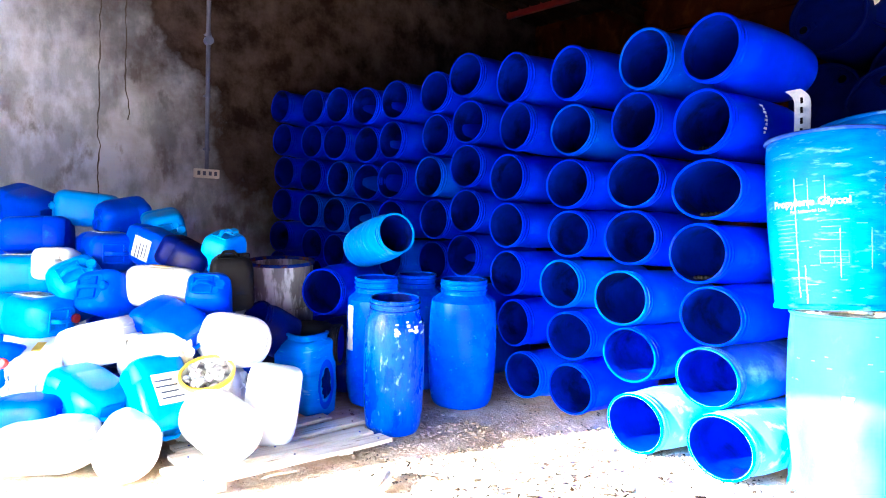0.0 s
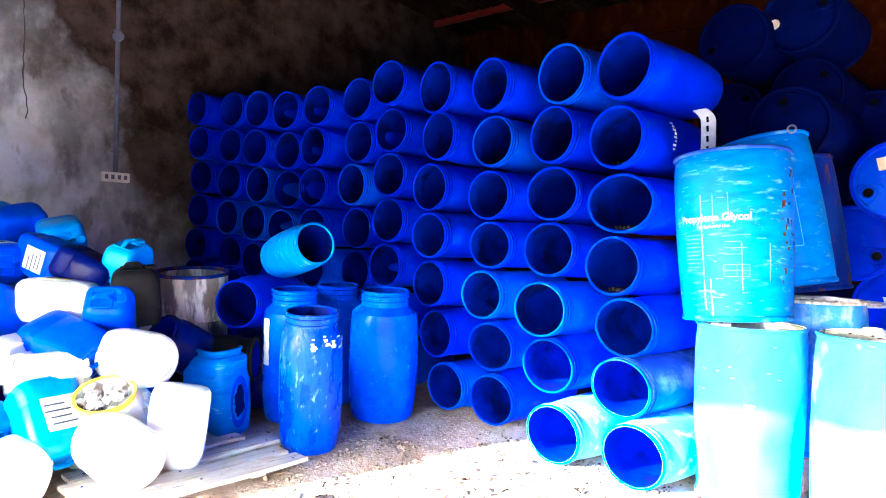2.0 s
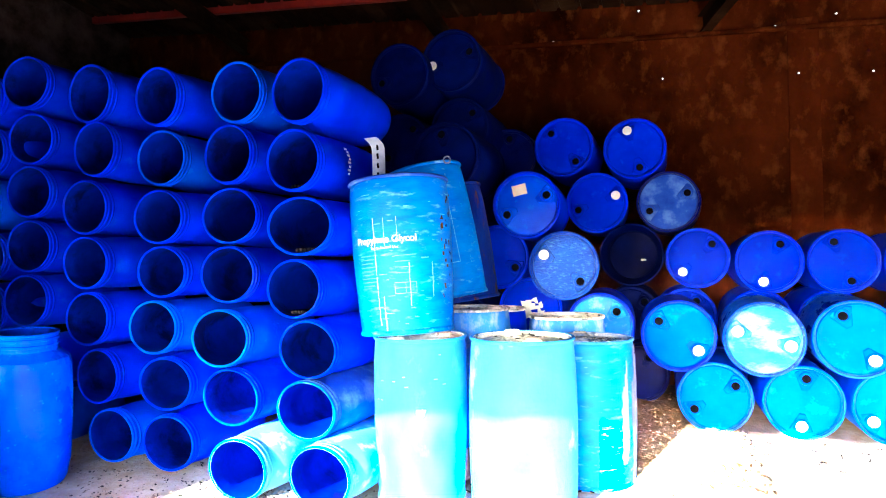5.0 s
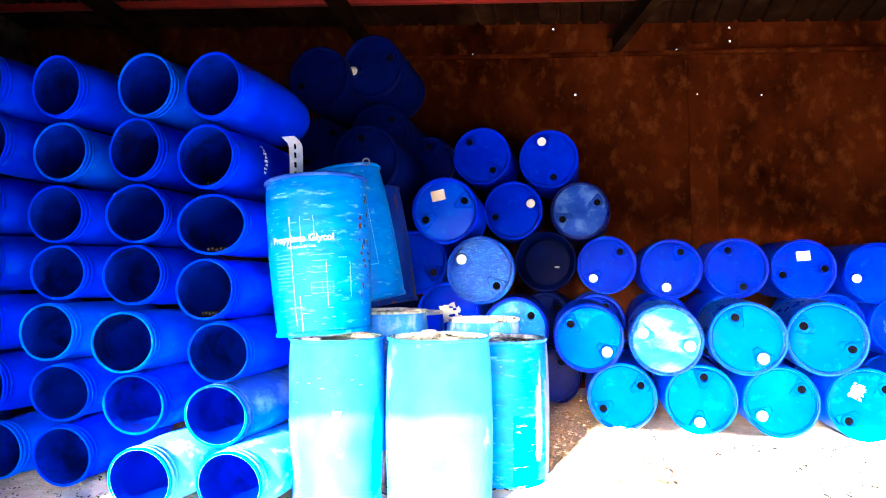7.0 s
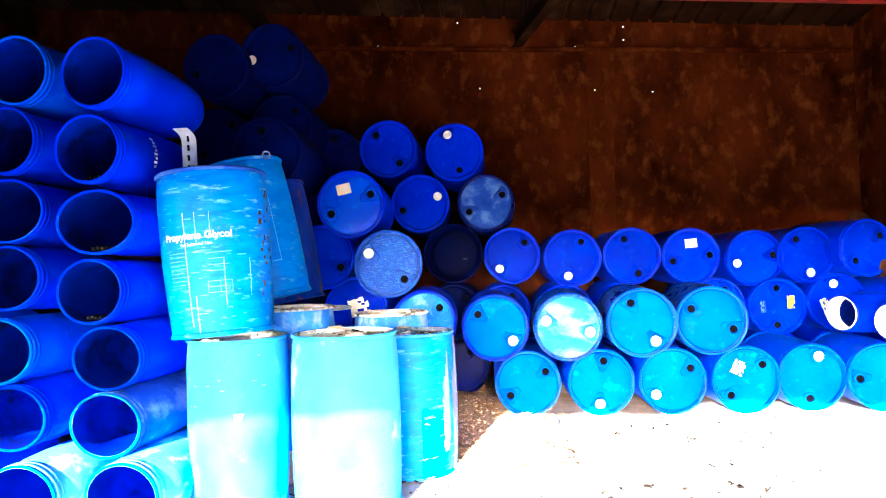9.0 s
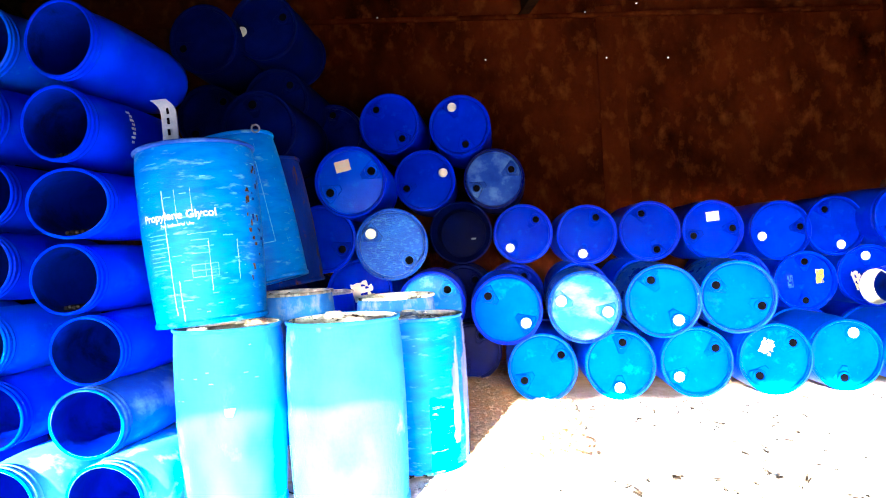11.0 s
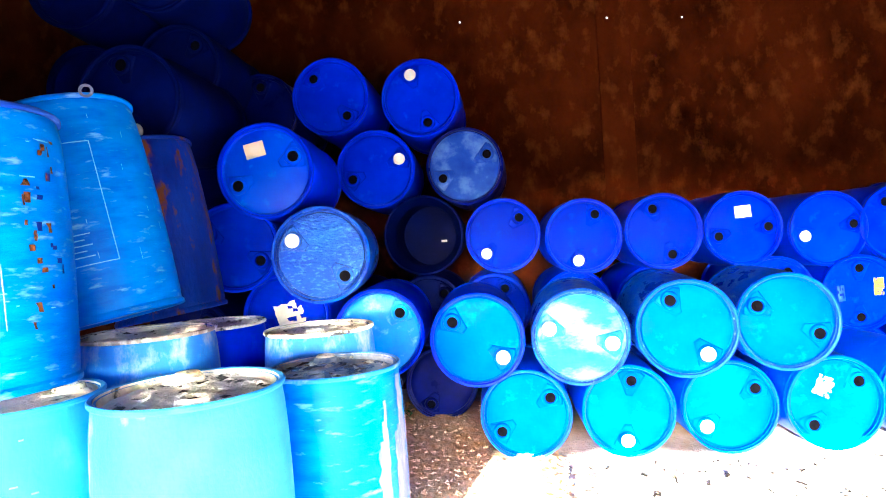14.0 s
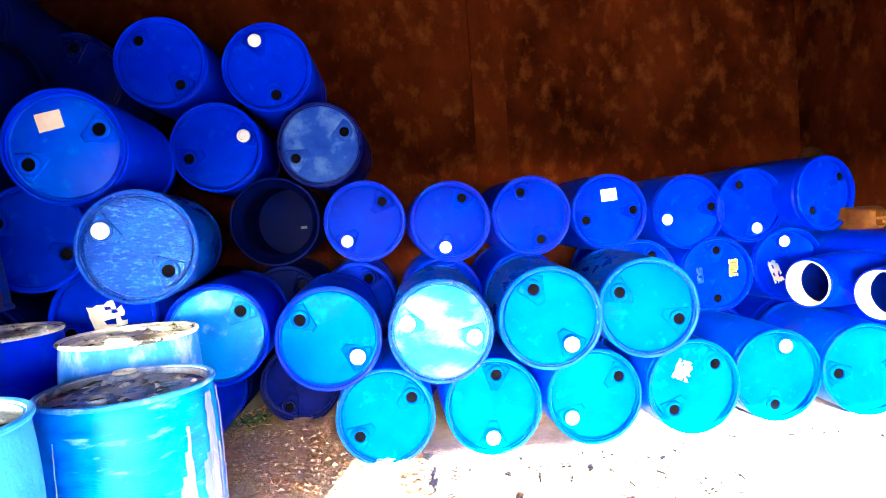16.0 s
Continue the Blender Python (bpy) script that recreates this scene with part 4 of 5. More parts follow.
# ---- standing and tipped barrels beside the pile ----
def along(place, way, length):
    """The pose of a barrel whose mouth's centre is at place and faces along way."""
    return toward(place, way) @ pose(0, 0, -length)


def leaned(x, y, deg, spin=0):
    """Standing, leaned a little towards the camera so its mouth opens as seen there."""
    return Matrix.Translation((x, y, 0)) @ Matrix.Rotation(radians(deg), 4, Vector((0.53, 0.85, 0))) @ pose(0, 0, 0, 0, 0, spin)


TALL = dict(r=0.27, ry=0.27, h=1.0, neck=0.185)
SLIM = dict(r=0.205, ry=0.205, h=0.92, neck=0.165)
MID = dict(r=0.235, ry=0.235, h=1.0, neck=0.168)
SHORT = dict(r=0.185, ry=0.185, h=0.66, neck=0.155)
G2 = "barrels beside the pile"
b = barrel(leaned(-3.12, 2.22, 6, 40), "scuffed blue barrel with a pale crusted neck, standing open", SCUFF, "slim", SLIM, G2)
rng = random.Random(44)
for k in range(16):
    z, a = rng.uniform(0.70, 0.79), rng.uniform(-75, 5)
    side_mark(b, z, z + rng.uniform(0.006, 0.022), a, a + rng.uniform(4, 14), STREAK, "crust", "white crust below the neck", 0.9, 0.006, 0.197 - 0.25 * max(0, z - 0.74))
barrel(leaned(-3.43, 3.05, 4), "smooth royal blue barrel standing open on the sand", SHINY, "tall", TALL, G2)
barrel(leaned(-4.10, 3.05, 4), "blue barrel standing behind others with a pale rim", SHINY, "mid", MID, G2)
b = barrel(leaned(-3.82, 2.48, 4), "blue barrel with a torn white label, standing open", SHINY, "mid", MID, G2)
side_mark(b, 0.45, 0.80, -95, -78, PAPER, "label", "torn white label", 0.25, 0.004, 0.232)
b = barrel(along((-3.57, 2.50, 1.35), (0.98, -0.05, 0.20), 0.66), "light blue barrel with pale scuffed mouth, lying across standing barrels", FADED, "short", SHORT, G2)
barrel(along((-4.07, 2.12, 0.87), (0.547, -0.83, 0.0), 0.8), "blue barrel lying open on other barrels", ROYAL, "lying", dict(r=0.215, ry=0.215, h=0.8, neck=0.182), G2)
barrel(along((-3.86, 1.50, 0.72), (0.19, -0.76, 0.5), 0.6), "dark blue barrel tipped over among cans", NAVY, "tipped", dict(r=0.17, ry=0.17, h=0.6, neck=0.14), G2)
barrel(along((-3.72, 2.12, 0.50), (0.62, 0.78, 0.0), 0.7), "black barrel lying under blue ones", BLACK, "under", dict(r=0.18, ry=0.18, h=0.7, neck=0.15), G2)
barrel(along((-3.95, 2.45, 0.21), (0.75, 0.66, 0.0), 0.7), "dark blue barrel lying at the bottom of the heap", NAVY, "under", dict(r=0.18, ry=0.18, h=0.7, neck=0.15), G2)
barrel(along((-4.45, 2.30, 0.40), (0.55, -0.83, 0.0), 0.7), "dark blue barrel lying at the bottom of the heap", NAVY, "under", dict(r=0.18, ry=0.18, h=0.7, neck=0.15), G2)


def steel_drum():
    d = thing("steel_drum", "grimy grey steel drum, open, with a rusted rim", "drum")
    r = 0.275
    part("shell", turned([(0, 0), (r, 0), (r, 0.36), (r + 0.01, 0.375), (r, 0.39), (r, 0.72), (r + 0.01, 0.735), (r, 0.75), (r, 1.09), (r - 0.012, 1.09), (r - 0.012, 0.02), (0, 0.02)], 48), STEEL, d)
    part("rim", turned([(r - 0.014, 1.08), (r + 0.012, 1.08), (r + 0.015, 1.095), (r + 0.008, 1.108), (r - 0.012, 1.105)], 48, close=True), RUSTY, d, "brown rusted rim")
    d.matrix_basis = leaned(-4.70, 2.04, 6)


steel_drum()


def cut_jug():
    j = thing("square_drum", "battered square blue canister standing open on the sand", "canister")
    bm = loft([(0, 0, 0), (0, 0.16, 0.14), (0.02, 0.185, 0.165), (0.2, 0.19, 0.17), (0.50, 0.19, 0.17), (0.545, 0.182, 0.162), (0.57, 0.155, 0.14), (0.575, 0.125, 0.125), (0.60, 0.125, 0.125),
               (0.605, 0.135, 0.135), (0.62, 0.135, 0.135), (0.622, 0.12, 0.12), (0.58, 0.115, 0.115), (0.54, 0.16, 0.14), (0.05, 0.17, 0.15), (0.03, 0, 0)], 48, 4.5)
    part("shell", wobble(bm, 0.02, 6, 2.0), FADED, j)
    bm = bmesh.new()
    turned([(0.105, -0.004), (0.115, 0.004), (0.10, 0.008), (0.085, 0.006), (0.08, -0.002)], 32, bm, Matrix.Diagonal((0.75, 1.6, 1, 1)), close=True)
    o = part("moulded_oval", bm, BRIGHT, j)
    o.matrix_basis = pose(0.192, 0, 0.26, 0, 90, 0) @ pose(0, 0, 0, 0, 0, 90)
    # Navy patch that fills the moulded oval.
    bm = bmesh.new()
    turned([(0.07, 0.0), (0.05, 0.004), (0, 0.005)], 24, bm, Matrix.Diagonal((0.8, 1.7, 1, 1)))
    o = part("grime_patch", wobble(bm, 0.012, 20), NAVY, j, "dark grime patch")
    o.matrix_basis = pose(0.192, 0, 0.26, 0, 90, 0) @ pose(0, 0, 0, 0, 0, 90)
    j.matrix_basis = leaned(-3.78, 1.87, 5, 24)


cut_jug()

# ---- heap of cans ----
CANCOL = dict(blue=BRIGHT, teal=TEAL, navy=NAVY, black=BLACK, white=WHITE)
CANSIZE = dict(large=(0.165, 0.14, 0.46, 4.0), small=(0.145, 0.12, 0.38, 4.5), round=(0.165, 0.165, 0.42, 2.2), flat=(0.16, 0.09, 0.48, 3.0))
WORDS = dict(blue="blue", teal="light blue", navy="dark blue", black="black", white="white")


def can_body(kind):
    a, b, h, p = CANSIZE[kind]
    prof = [(0, 0, 0), (0.0, a * 0.72, b * 0.72), (0.006, a * 0.86, b * 0.86), (0.03, a * 0.97, b * 0.97), (0.06, a, b), (h * 0.3, a * 1.005, b * 1.005), (h * 0.32, a * 0.985, b * 0.985), (h * 0.34, a * 1.005, b * 1.005),
            (h * 0.72, a * 1.005, b * 1.005), (h - 0.075, a * 0.985, b * 0.985), (h - 0.035, a * 0.90, b * 0.90), (h - 0.012, a * 0.74, b * 0.74), (h - 0.004, a * 0.6, b * 0.6), (h - 0.012, a * 0.5, b * 0.5), (h - 0.012, 0, 0)]
    return wobble(loft(prof, 40, p), 0.006, 5, a * 9)


def can_handle(kind):
    a, b, h, p = CANSIZE[kind]
    bm = bmesh.new()
    w = a * 0.95
    prev = None
    for i in range(17):
        t = i / 16
        c = Vector((w * (t - 0.5) * 1.15 - 0.012, 0, h - 0.022 + 0.05 * min(1, 3.6 * min(t, 1 - t))))
        ring = [bm.verts.new(c + Vector((0, 0.016 * math.cos(q), 0.012 * math.sin(q)))) for q in [k * math.pi / 4 for k in range(8)]]
        if prev:
            for k in range(8):
                bm.faces.new((prev[k], prev[(k + 1) % 8], ring[(k + 1) % 8], ring[k]))
        prev = ring
    return bm


def can_cap(kind):
    a, b, h, p = CANSIZE[kind]
    bm = turned([(0.02, -0.03), (0.024, 0.0), (0.032, 0.0), (0.032, 0.028), (0.027, 0.033), (0, 0.033)], 20, m=pose(a * 0.66, 0, h - 0.022))
    return bm


def can_panel(kind):
    a, b, h, p = CANSIZE[kind]
    bm = bmesh.new()
    for k in (-1, 1):
        box(bm, pose(-a * 0.15, k * b * 0.48, h - 0.006), a * 0.9, 0.012, 0.014, 0.003)
        box(bm, pose(-a * 0.15 + k * a * 0.42, 0, h - 0.006), 0.012, b * 0.9, 0.014, 0.003)
    return bm


def can_label(kind):
    a, b, h, p = CANSIZE[kind]
    bm = bmesh.new()
    box(bm, pose(0, 0, 0), a * 1.1, 0.004, h * 0.42, 0.001)
    return wobble(bm, 0.002, 9)


def can(kind, colour, place, way, spin=0, extra=""):
    a, b, h, p = CANSIZE[kind]
    text = WORDS[colour] + (" round plastic keg with a smooth end" if kind == "round" else " plastic jerrycan with a moulded handle")
    text = text.replace(" with a moulded handle", "") if extra else text
    text += (", white label" if "L" in extra else "") + (", yellow label" if "Y" in extra else "") + (", red cap" if "R" in extra else "") + ", in the heap"
    c = thing("jerrycan" if kind != "round" else "plastic_keg", text, "jerrycan" if kind != "round" else "keg", "heap of cans")
    mat = CANCOL[colour]
    linked("body", "can_" + kind, lambda: can_body(kind), mat, c)
    if kind == "round":
        linked("end_ring", "ring_round", lambda: turned([(0.118, h - 0.010), (0.150, h - 0.032), (0.154, h - 0.020), (0.128, h + 0.003), (0.118, h)], 40, close=True), mat, c)
        linked("bung_cap", "bung_cap", bung_cap, mat, c, pose(0.05, 0, h - 0.013))
    else:
        linked("handle", "handle_" + kind, lambda: can_handle(kind), mat, c)
        linked("panel_ribs", "panel_" + kind, lambda: can_panel(kind), mat, c)
        linked("cap", "cap_" + kind, lambda: can_cap(kind), RED if "R" in extra else mat, c, label="red screw cap" if "R" in extra else "")
    if "L" in extra or "Y" in extra:
        for s in (-1, 1):
            o = linked("label", "label_" + kind, lambda: can_label(kind), PAPER, c, pose(0, s * b * 1.008, h * 0.52), "white paper label")
            bm = bmesh.new()
            if "Y" in extra:
                box(bm, pose(0.02, s * 0.003, 0), a * 0.3, 0.003, h * 0.3)
                part("print", bm, YELLOW, o)
            else:
                for k in range(4):
                    box(bm, pose(-0.01 * k, s * 0.003, h * (0.13 - 0.08 * k)), a * (0.8 - 0.15 * (k % 2)), 0.002, h * 0.022)
                part("print", bm, INK, o)
    c.matrix_basis = toward(place, way, spin) @ pose(0, 0, -h / 2)
    return c


can("large", "blue", (-5.62, 0.23, 1.50), (0.75, 0.69, -0.30), 20, "")
can("large", "teal", (-5.28, 0.61, 1.49), (-0.23, -1.07, 0.10), 0, "")
can("small", "blue", (-5.00, 0.83, 1.42), (0.21, -0.90, -0.20), 60, "")
can("small", "teal", (-4.74, 1.08, 1.36), (0.90, -0.04, -0.20), 15, "")
can("large", "blue", (-5.21, 0.27, 1.27), (-0.35, -0.98, -0.05), 10, "")
can("large", "blue", (-4.74, 0.69, 1.17), (1.05, 0.16, -0.05), 0, "L")
can("small", "blue", (-4.50, 0.96, 1.20), (0.91, 0.57, -0.35), 90, "L")
can("small", "navy", (-4.26, 1.15, 1.13), (0.67, 0.75, -0.50), 0, "")
can("small", "teal", (-4.13, 1.36, 1.14), (0.36, -0.02, 0.90), 40, "")
can("small", "black", (-3.88, 1.35, 0.98), (0.16, -0.12, 1.00), 20, "")
can("small", "blue", (-3.88, 1.21, 0.88), (0.75, -0.42, 0.55), 0, "")
can("large", "teal", (-4.87, 0.18, 1.00), (-0.39, -0.95, 0.00), 0, "L")
can("small", "white", (-4.76, 0.38, 1.06), (0.90, -0.29, 0.20), 0, "")
can("large", "teal", (-4.52, 0.48, 0.91), (0.74, -0.17, 0.60), 30, "")
can("large", "blue", (-4.29, 0.68, 0.87), (0.55, -0.77, 0.35), 10, "")
can("large", "white", (-4.17, 0.96, 0.94), (-0.43, -0.93, 0.08), 0, "Y")
can("large", "teal", (-4.43, 0.22, 0.75), (0.79, 0.66, -0.10), 0, "LR")
can("large", "blue", (-3.81, 0.94, 0.69), (0.81, 0.52, -0.30), 25, "R")
can("round", "white", (-3.52, 1.25, 0.64), (0.96, 0.29, 0.00), 0, "")
can("large", "white", (-3.96, 0.57, 0.61), (0.72, 0.65, 0.25), 0, "")
can("large", "white", (-4.10, 0.22, 0.46), (0.90, -0.29, -0.20), 0, "Y")
can("large", "white", (-3.74, 0.83, 0.54), (0.90, 0.21, 0.15), 0, "")
can("large", "blue", (-4.16, 0.05, 0.47), (0.83, -0.48, 0.30), 0, "R")
can("large", "teal", (-3.67, 0.46, 0.33), (0.82, 0.45, -0.30), 0, "")
can("large", "teal", (-3.45, 0.80, 0.34), (0.55, 0.16, -0.75), 0, "L")
can("large", "blue", (-3.76, 0.18, 0.23), (0.67, 0.75, 0.10), 0, "")
can("large", "white", (-3.49, 0.26, 0.15), (0.67, 0.75, 0.12), 0, "")
can("round", "white", (-3.28, 0.61, 0.15), (0.97, -0.28, 0.00), 0, "")
can("round", "white", (-3.06, 1.04, 0.24), (0.97, 0.22, -0.15), 0, "")
can("flat", "white", (-3.12, 1.36, 0.29), (-0.16, -0.06, -0.95), 50, "")
# cans inside the heap, under those on top
random.seed(11)
for x, y, z, colour in ((-5.3, 0.3, 0.9, "blue"), (-5.0, 0.8, 0.85, "blue"), (-5.6, 0.3, 1.12, "blue"), (-4.75, 0.3, 0.52, "white"), (-4.6, 0.75, 0.50, "blue"), (-4.35, 1.15, 0.55, "white"), (-4.35, 0.4, 0.16, "blue"),
                        (-4.1, 0.85, 0.17, "white"), (-3.75, 1.25, 0.17, "white"), (-4.75, 0.6, 0.16, "blue"), (-4.5, 1.0, 0.16, "blue"), (-4.1, 1.4, 0.45, "blue"), (-4.15, 1.3, 0.16, "white"), (-5.15, 0.3, 0.52, "blue"),
                        (-5.1, 0.9, 0.50, "blue"), (-5.2, 0.5, 0.16, "white"), (-5.6, 0.3, 0.16, "blue"), (-5.65, 0.3, 0.78, "blue"), (-5.6, 0.8, 0.5, "blue"), (-5.5, 0.75, 1.15, "teal"), (-4.85, 1.15, 0.16, "blue"),
                        (-4.85, 1.2, 0.8, "blue"), (-5.65, 0.35, 0.47, "white"), (-5.0, 0.0, 0.4, "blue"), (-4.6, -0.1, 0.16, "blue"), (-5.2, -0.1, 0.16, "blue"), (-4.0, 0.05, 0.16, "blue"), (-3.9, 0.9, 0.42, "blue")):
    a = random.uniform(0, 6.28)
    can("large", colour, (x, y, z), (math.cos(a), math.sin(a), random.uniform(-0.12, 0.12)), random.choice((0, 90)))


def yellow_bucket():
    k = thing("bucket", "yellow-rimmed bucket full of metal scraps, among the cans", "bucket")
    part("pail", turned([(0, 0.15), (0.135, 0.15), (0.15, 0.24), (0.143, 0.24), (0.128, 0.165), (0, 0.165)], 36), WHITE, k)
    part("rim", turned([(0.144, 0.225), (0.160, 0.225), (0.163, 0.235), (0.160, 0.252), (0.146, 0.252)], 36, close=True), YELLOW, k, "yellow rim")
    random.seed(3)
    for i in range(34):
        a, r = random.uniform(0, 6.28), 0.125 * math.sqrt(random.random())
        m = pose(r * math.cos(a), r * math.sin(a), 0.205 + random.uniform(0, 0.035), random.uniform(0, 180), random.uniform(0, 180), random.uniform(0, 180))
        linked("scrap_ring", "scrap_ring", lambda: turned([(0.012, -0.02), (0.026, -0.02), (0.026, 0.02), (0.012, 0.02)], 12, close=True), STEEL, k, m)
    k.matrix_basis = Matrix.Translation((-3.41, 1.09, 0.27)) @ Matrix.Rotation(radians(27), 4, Vector((0.53, 0.85, 0)))


yellow_bucket()
can("large", "white", (-3.52, 1.10, 0.30), (0.55, 0.75, 0.05), 90)
can("large", "white", (-3.60, 1.12, 0.17), (0.6, -0.7, 0.05), 90)

# ---- barrels with pale linings beside the right-hand wall ----
for x, y, z, w in ((3.70, 5.92, 0.80, (-0.93, -0.37, 0.02)), (3.90, 5.55, 0.75, (-0.93, -0.37, 0.02))):
    b = barrel(along((x, y, z), w, 0.8), "blue barrel with a white lining, lying open on drums", ROYAL, "lined", dict(r=0.185, ry=0.185, h=0.8, neck=0.158), "lined barrels", "lined_barrel")
    part("lining", turned([(0.1495, 0.800), (0.150, 0.809), (0.142, 0.809), (0.139, 0.66), (0.147, 0.655)], 40), WHITE, b, "white inner lining")
jug = can("small", "white", (4.56, 6.50, 1.17), (0.25, -0.95, 0.0), 0)
jug.matrix_basis = jug.matrix_basis @ pose(0, 0, 0.19) @ Matrix.Diagonal((0.62, 0.75, 0.8, 1)) @ pose(0, 0, -0.19)
jug["label"] = "amber plastic can lying on a drum by the wall"
for o in jug.children:
    if o.material_slots:
        o.material_slots[0].material = textured("amber_plastic", (0.06, 0.022, 0.003), (0.10, 0.042, 0.006), 8, (0.4, 0.6), 0.1)
drum(lying(4.62, 6.0, 0.288, 10), BLUE + ", low by the side wall", ((60, H), (240, H)))
drum(lying(4.62, 6.05, 0.80, 10), BLUE + ", low by the side wall", ((60, H), (240, H)))
bm = bmesh.new()
loft([(0, 0, 0), (0, 0.14, 0.09), (0.05, 0.17, 0.11), (0.11, 0.13, 0.08), (0.14, 0, 0)], 24, 2.5, bm)
ob = part("sack", wobble(bm, 0.05, 7), textured("brown_sacking", (0.014, 0.005, 0.002), (0.03, 0.012, 0.005), 30, (0.85, 0.95), 0.05, bump=0.5), None)
tagged(ob, "crumpled brown sack lying on a drum by the wall", "sack")
ob.matrix_basis = pose(4.34, 6.72, 1.655, 0, 0, 15) @ Matrix.Diagonal((0.6, 0.6, 0.75, 1))

# ---- boards, stones, weeds ----
random.seed(5)
for i, (x, y0, y1, w, a) in enumerate(((-2.76, 0.78, 2.02, 0.16, 5), (-2.95, 0.72, 1.98, 0.17, 4), (-3.14, 0.80, 2.05, 0.16, 6), (-3.33, 0.85, 1.90, 0.15, 7), (-3.52, 0.95, 1.75, 0.14, 3))):
    bm = bmesh.new()
    n = 8
    for s in range(n):
        box(bm, pose(0, (s + 0.5) * (y1 - y0) / n, 0.052 + 0.004 * math.sin(s * 0.8 + i)), w - 0.026, (y1 - y0) / n - 0.0005, 0.022)
    bmesh.ops.remove_doubles(bm, verts=bm.verts, dist=0.012)
    wobble(bm, 0.004, 8, i)
    t = thing("timber_board", "weathered grey wooden board of a flattened pallet", "board", "pallet boards")
    part("plank", bm, TIMBER, t)
    for k in range(3):
        q = turned([(0.006, 0), (0.006, 0.004), (0, 0.005)], 8, m=pose(0.03 * (-1) ** k, 0.08 + k * (y1 - y0 - 0.16) / 2, 0.066))
        part("nail_head", q, RUSTY, t)
    t.matrix_basis = pose(x, y0, 0, 0, 0, a)
for y, x0, x1 in ((0.95, -3.62, -2.72), (1.75, -3.65, -2.85)):
    bm = bmesh.new()
    box(bm, pose((x0 + x1) / 2, y, 0.017, 0, 0, -3), x1 - x0, 0.09, 0.044, 0.004)
    tagged(part("timber_bearer", wobble(bm, 0.004, 8), TIMBER), "wooden bearer under the boards", "board", "pallet boards")
bm = bmesh.new()
box(bm, pose(-2.36, 1.66, 0.016, 0, 2, 40), 0.07, 0.26, 0.022, 0.003)
tagged(part("wood_offcut", wobble(bm, 0.006, 12), TIMBER), "short splintered wooden offcut on the sand", "wood")


def gravel(count, area, size, seed, name, mat, label, up=0.0):
    rng = random.Random(seed)
    bm = bmesh.new()
    for i in range(count):
        x, y = rng.uniform(area[0], area[1]), rng.uniform(area[2], area[3])
        if noise.noise(Vector((x * 0.9, y * 0.9, seed))) < rng.uniform(-0.5, 0.25):
            continue
        s = size * rng.uniform(0.4, 1.0) ** 2
        m = pose(x, y, s * 0.12 - 0.008 + up, rng.uniform(-25, 25), rng.uniform(-25, 25), rng.uniform(0, 360)) @ Matrix.Diagonal((s, s * rng.uniform(0.5, 1), s * rng.uniform(0.35, 0.7), 1))
        vs = [bm.verts.new(m @ (Vector(c) * rng.uniform(0.75, 1.15))) for c in ((1, 0, 0), (0.3, 0.9, 0), (-0.8, 0.6, 0), (-0.8, -0.6, 0), (0.3, -0.9, 0), (0.1, 0, 0.9), (0, 0.1, -0.8))]
        for k in range(5):
            j = (k + 1) % 5
            bm.faces.new((vs[k], vs[j], vs[5]))
            bm.faces.new((vs[j], vs[k], vs[6]))
    tagged(part(name, bm, mat, smooth=0), label, "gravel", kind="stuff")


gravel(9000, (-4.2, 4.6, 0.6, 5.6), 0.014, 2, "gravel", STONE, "loose pale grit and pebbles on the sand")


def clay_heap():
    """A low spread of orange clay between the standing drums and the lying ones."""
    bm = bmesh.new()
    n = 44
    rows = []
    for j in range(n + 1):
        row = []
        for i in range(n + 1):
            u, v = 2 * i / n - 1, 2 * j / n - 1
            x, y = 0.36 + 0.72 * u, 5.55 + 1.55 * v
            edge = 1 - (abs(u) ** 3 + abs(v) ** 3) + 0.35 * noise.noise(Vector((x * 3, y * 3, 1)))
            z = -0.02 + 0.085 * max(-0.6, min(0.6, edge)) + 0.012 * noise.noise(Vector((x * 9, y * 9, 3))) + 0.006 * noise.noise(Vector((x * 26, y * 26, 5)))
            row.append(bm.verts.new((x, y, z)))
        rows.append(row)
    for p, q in zip(rows, rows[1:]):
        for i in range(n):
            bm.faces.new((p[i], p[i + 1], q[i + 1], q[i]))
    tagged(part("clay", bm, CLAY, smooth=60), "orange-brown crumbled clay spread between drums", "clay", kind="stuff")


clay_heap()
gravel(4200, (-0.25, 1.1, 4.2, 7.0), 0.034, 4, "rubble", CLAY, "brown crumbled rubble between the drums", 0.03)
gravel(900, (-3.9, -2.7, 1.7, 2.8), 0.034, 12, "rubble", STONE, "broken clods and chips beside the square canister")
gravel(3000, (-3.4, -0.6, 1.3, 3.5), 0.015, 17, "grit", DARKCHIP, "dark grit and bark chips on the pale sand")
gravel(1600, (-2.8, -0.9, 1.8, 3.5), 0.022, 9, "rubble", STONE, "crumbled concrete chips before the barrels")

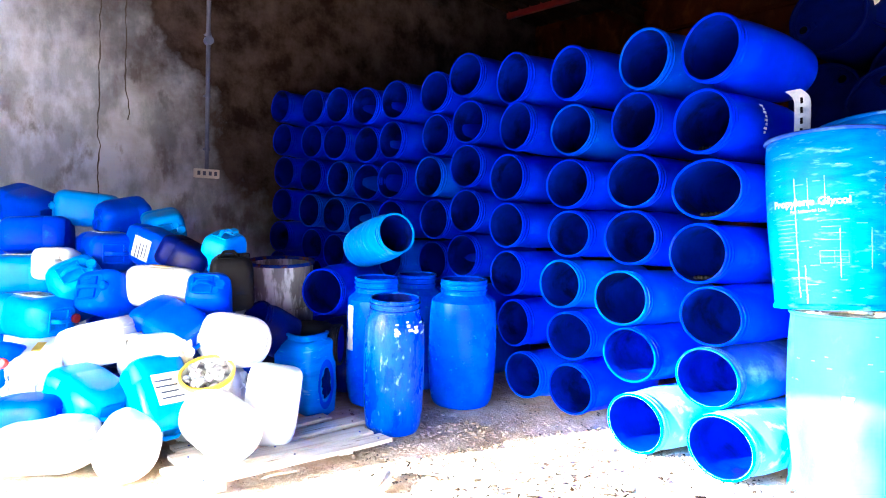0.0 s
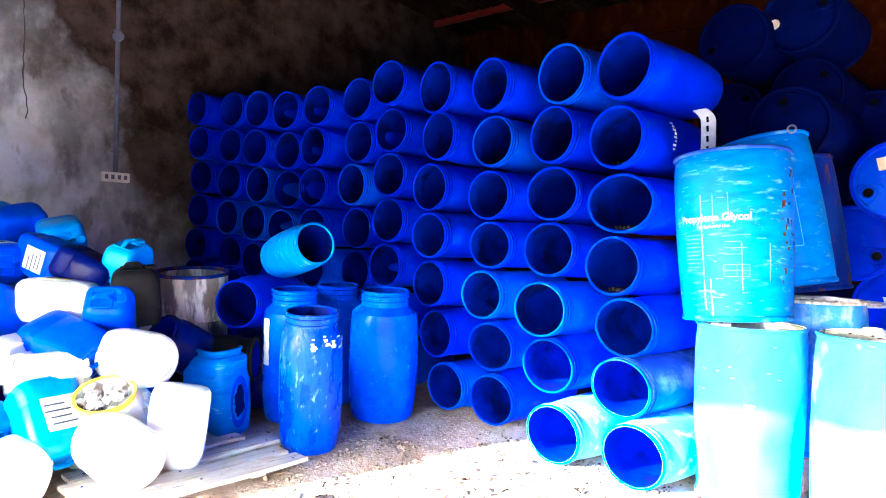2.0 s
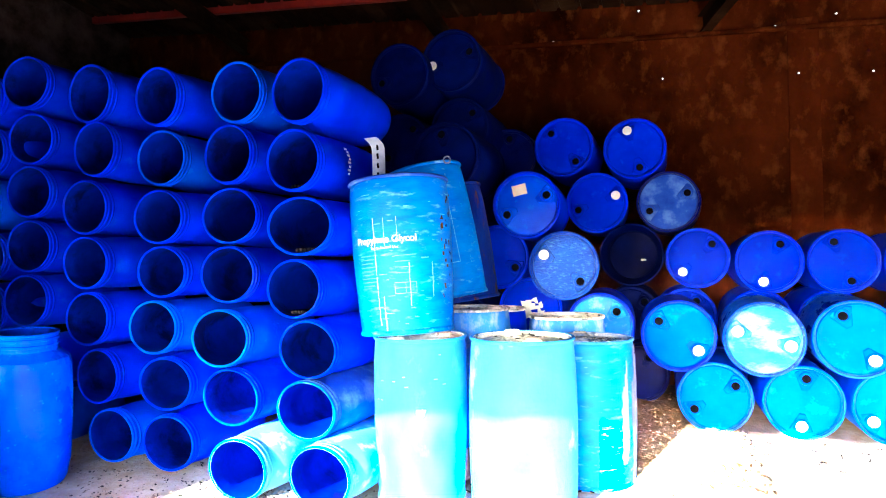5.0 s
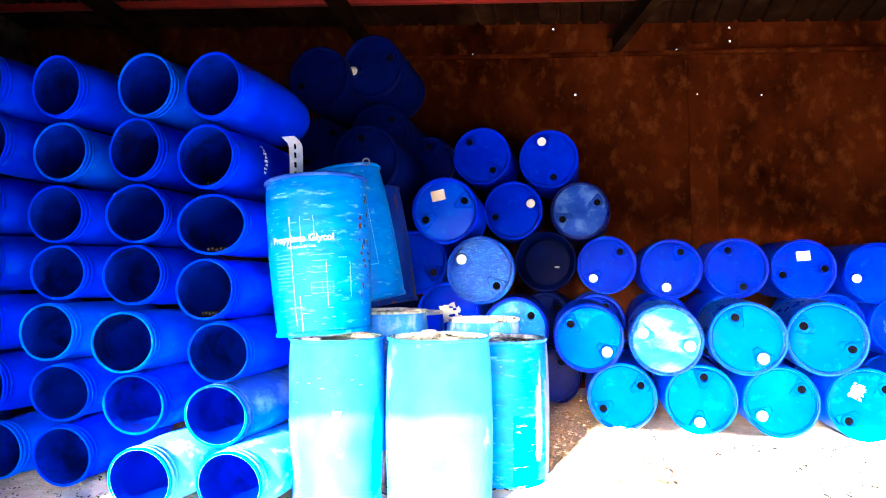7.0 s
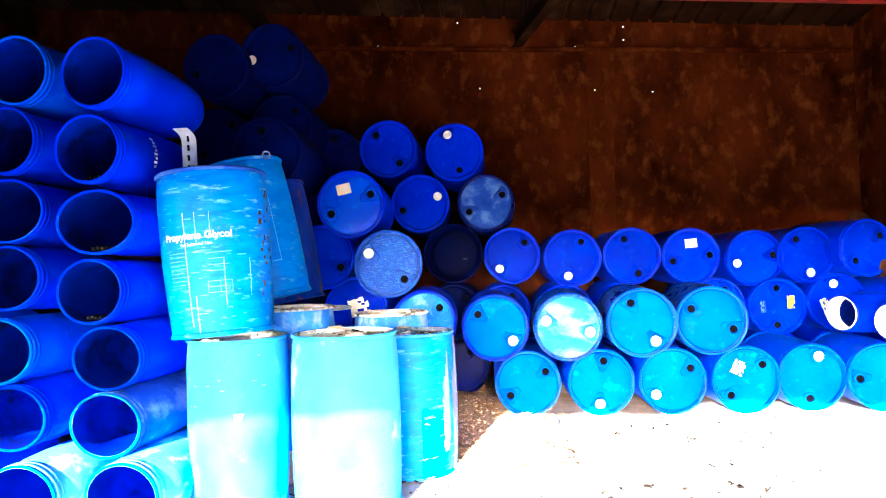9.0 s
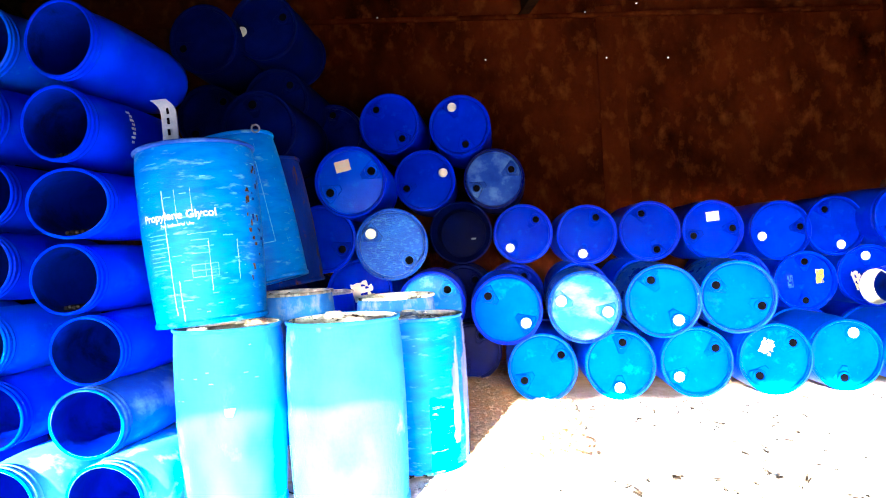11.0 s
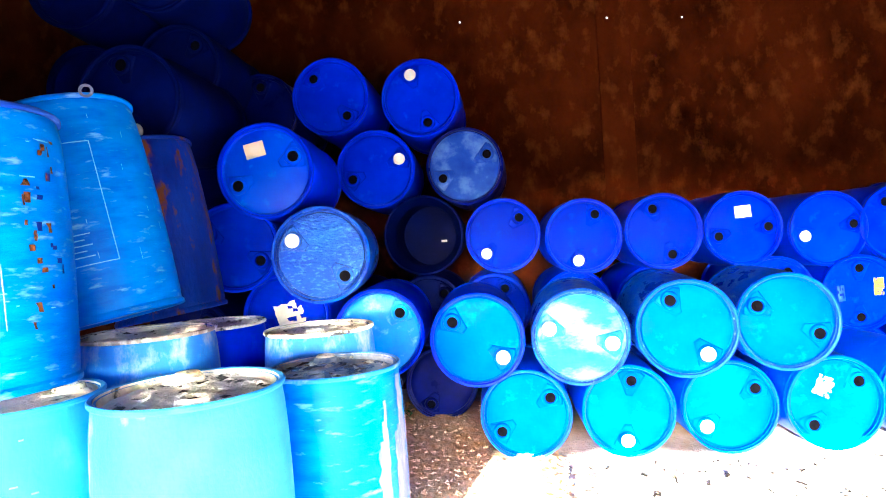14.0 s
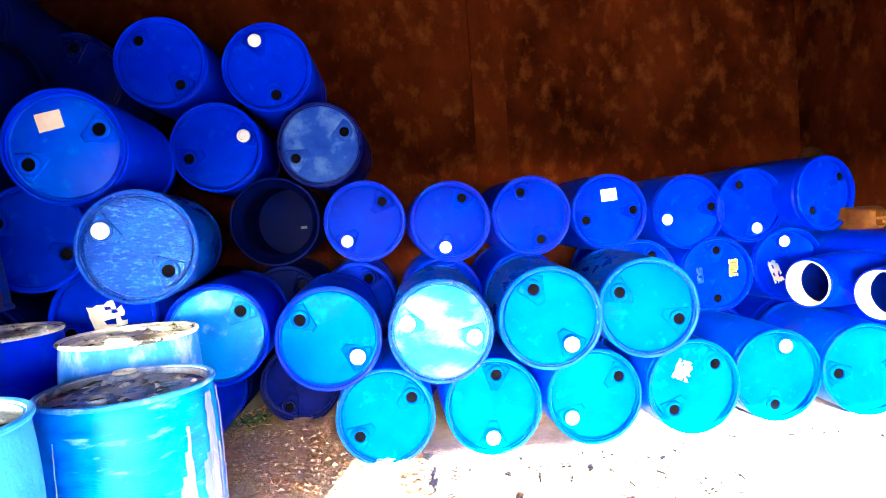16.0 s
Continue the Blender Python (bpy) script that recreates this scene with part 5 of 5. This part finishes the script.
rng = random.Random(31)
bm = bmesh.new()
for i in range(1900):
    x, y = rng.uniform(-2.6, 4.4), rng.uniform(1.6, 5.5)
    if noise.noise(Vector((x * 0.8, y * 0.8, 7))) < rng.uniform(-0.4, 0.3):
        continue
    m = pose(x, y, 0.007, rng.uniform(-15, 15), rng.uniform(-15, 15), rng.uniform(0, 360))
    n, w = 0.012 + 0.06 * rng.random() ** 3, rng.uniform(0.004, 0.013)
    box(bm, m, n, w, 0.006)
    if rng.random() < 0.3:
        box(bm, m @ pose(n * 0.3, w, 0.002, 0, 0, 50), n * 0.6, w * 0.7, 0.005)
tagged(part("litter", bm, textured("dark_litter", (0.006, 0.004, 0.003), (0.02, 0.014, 0.009), 15, (0.8, 0.95), 0.02), smooth=0), "dark twigs, bark chips and dry leaf bits", "litter", kind="stuff")

random.seed(21)
bm = bmesh.new()
for i in range(60):
    a, r = random.uniform(0, 6.28), random.uniform(0, 0.12)
    p = Vector((r * math.cos(a) * 1.4, r * math.sin(a), 0))
    q = random.uniform(0, 6.28)
    u = Vector((math.cos(q), math.sin(q), random.uniform(0.2, 1.2))).normalized() * random.uniform(0.03, 0.08)
    s = Vector((-math.sin(q), math.cos(q), 0)) * 0.008
    bm.faces.new([bm.verts.new(v) for v in (p, p + u * 0.5 + s, p + u, p + u * 0.5 - s)])
ob = part("weed", bm, LEAF, None, smooth=0)
tagged(ob, "small green weed growing between the drums", "weed", kind="stuff")
ob.matrix_basis = pose(-0.11, 6.53, 0.05)

random.seed(9)
for x, y, w, h, a in ((-3.3, 1.62, 0.30, 0.22, 10), (-3.95, 0.28, 0.34, 0.3, 40)):
    bm = bmesh.new()
    n = 14
    g = [[bm.verts.new((w * (i / n - 0.5), h * (j / n - 0.5), 0.02 + 0.05 * abs(noise.noise(Vector((i * 0.5, j * 0.5, x)))) + 0.02 * noise.noise(Vector((i * 1.3, j * 1.3, x))))) for i in range(n + 1)] for j in range(n + 1)]
    for j in range(n):
        for i in range(n):
            bm.faces.new((g[j][i], g[j][i + 1], g[j + 1][i + 1], g[j + 1][i]))
    ob = part("plastic_bag", bm, WHITE, None, smooth=25)
    tagged(ob, "crumpled white plastic bag lying on the ground", "bag")
    ob.matrix_basis = pose(x, y, 0.0 if y > 1 else 0.25, 0, 0, a)
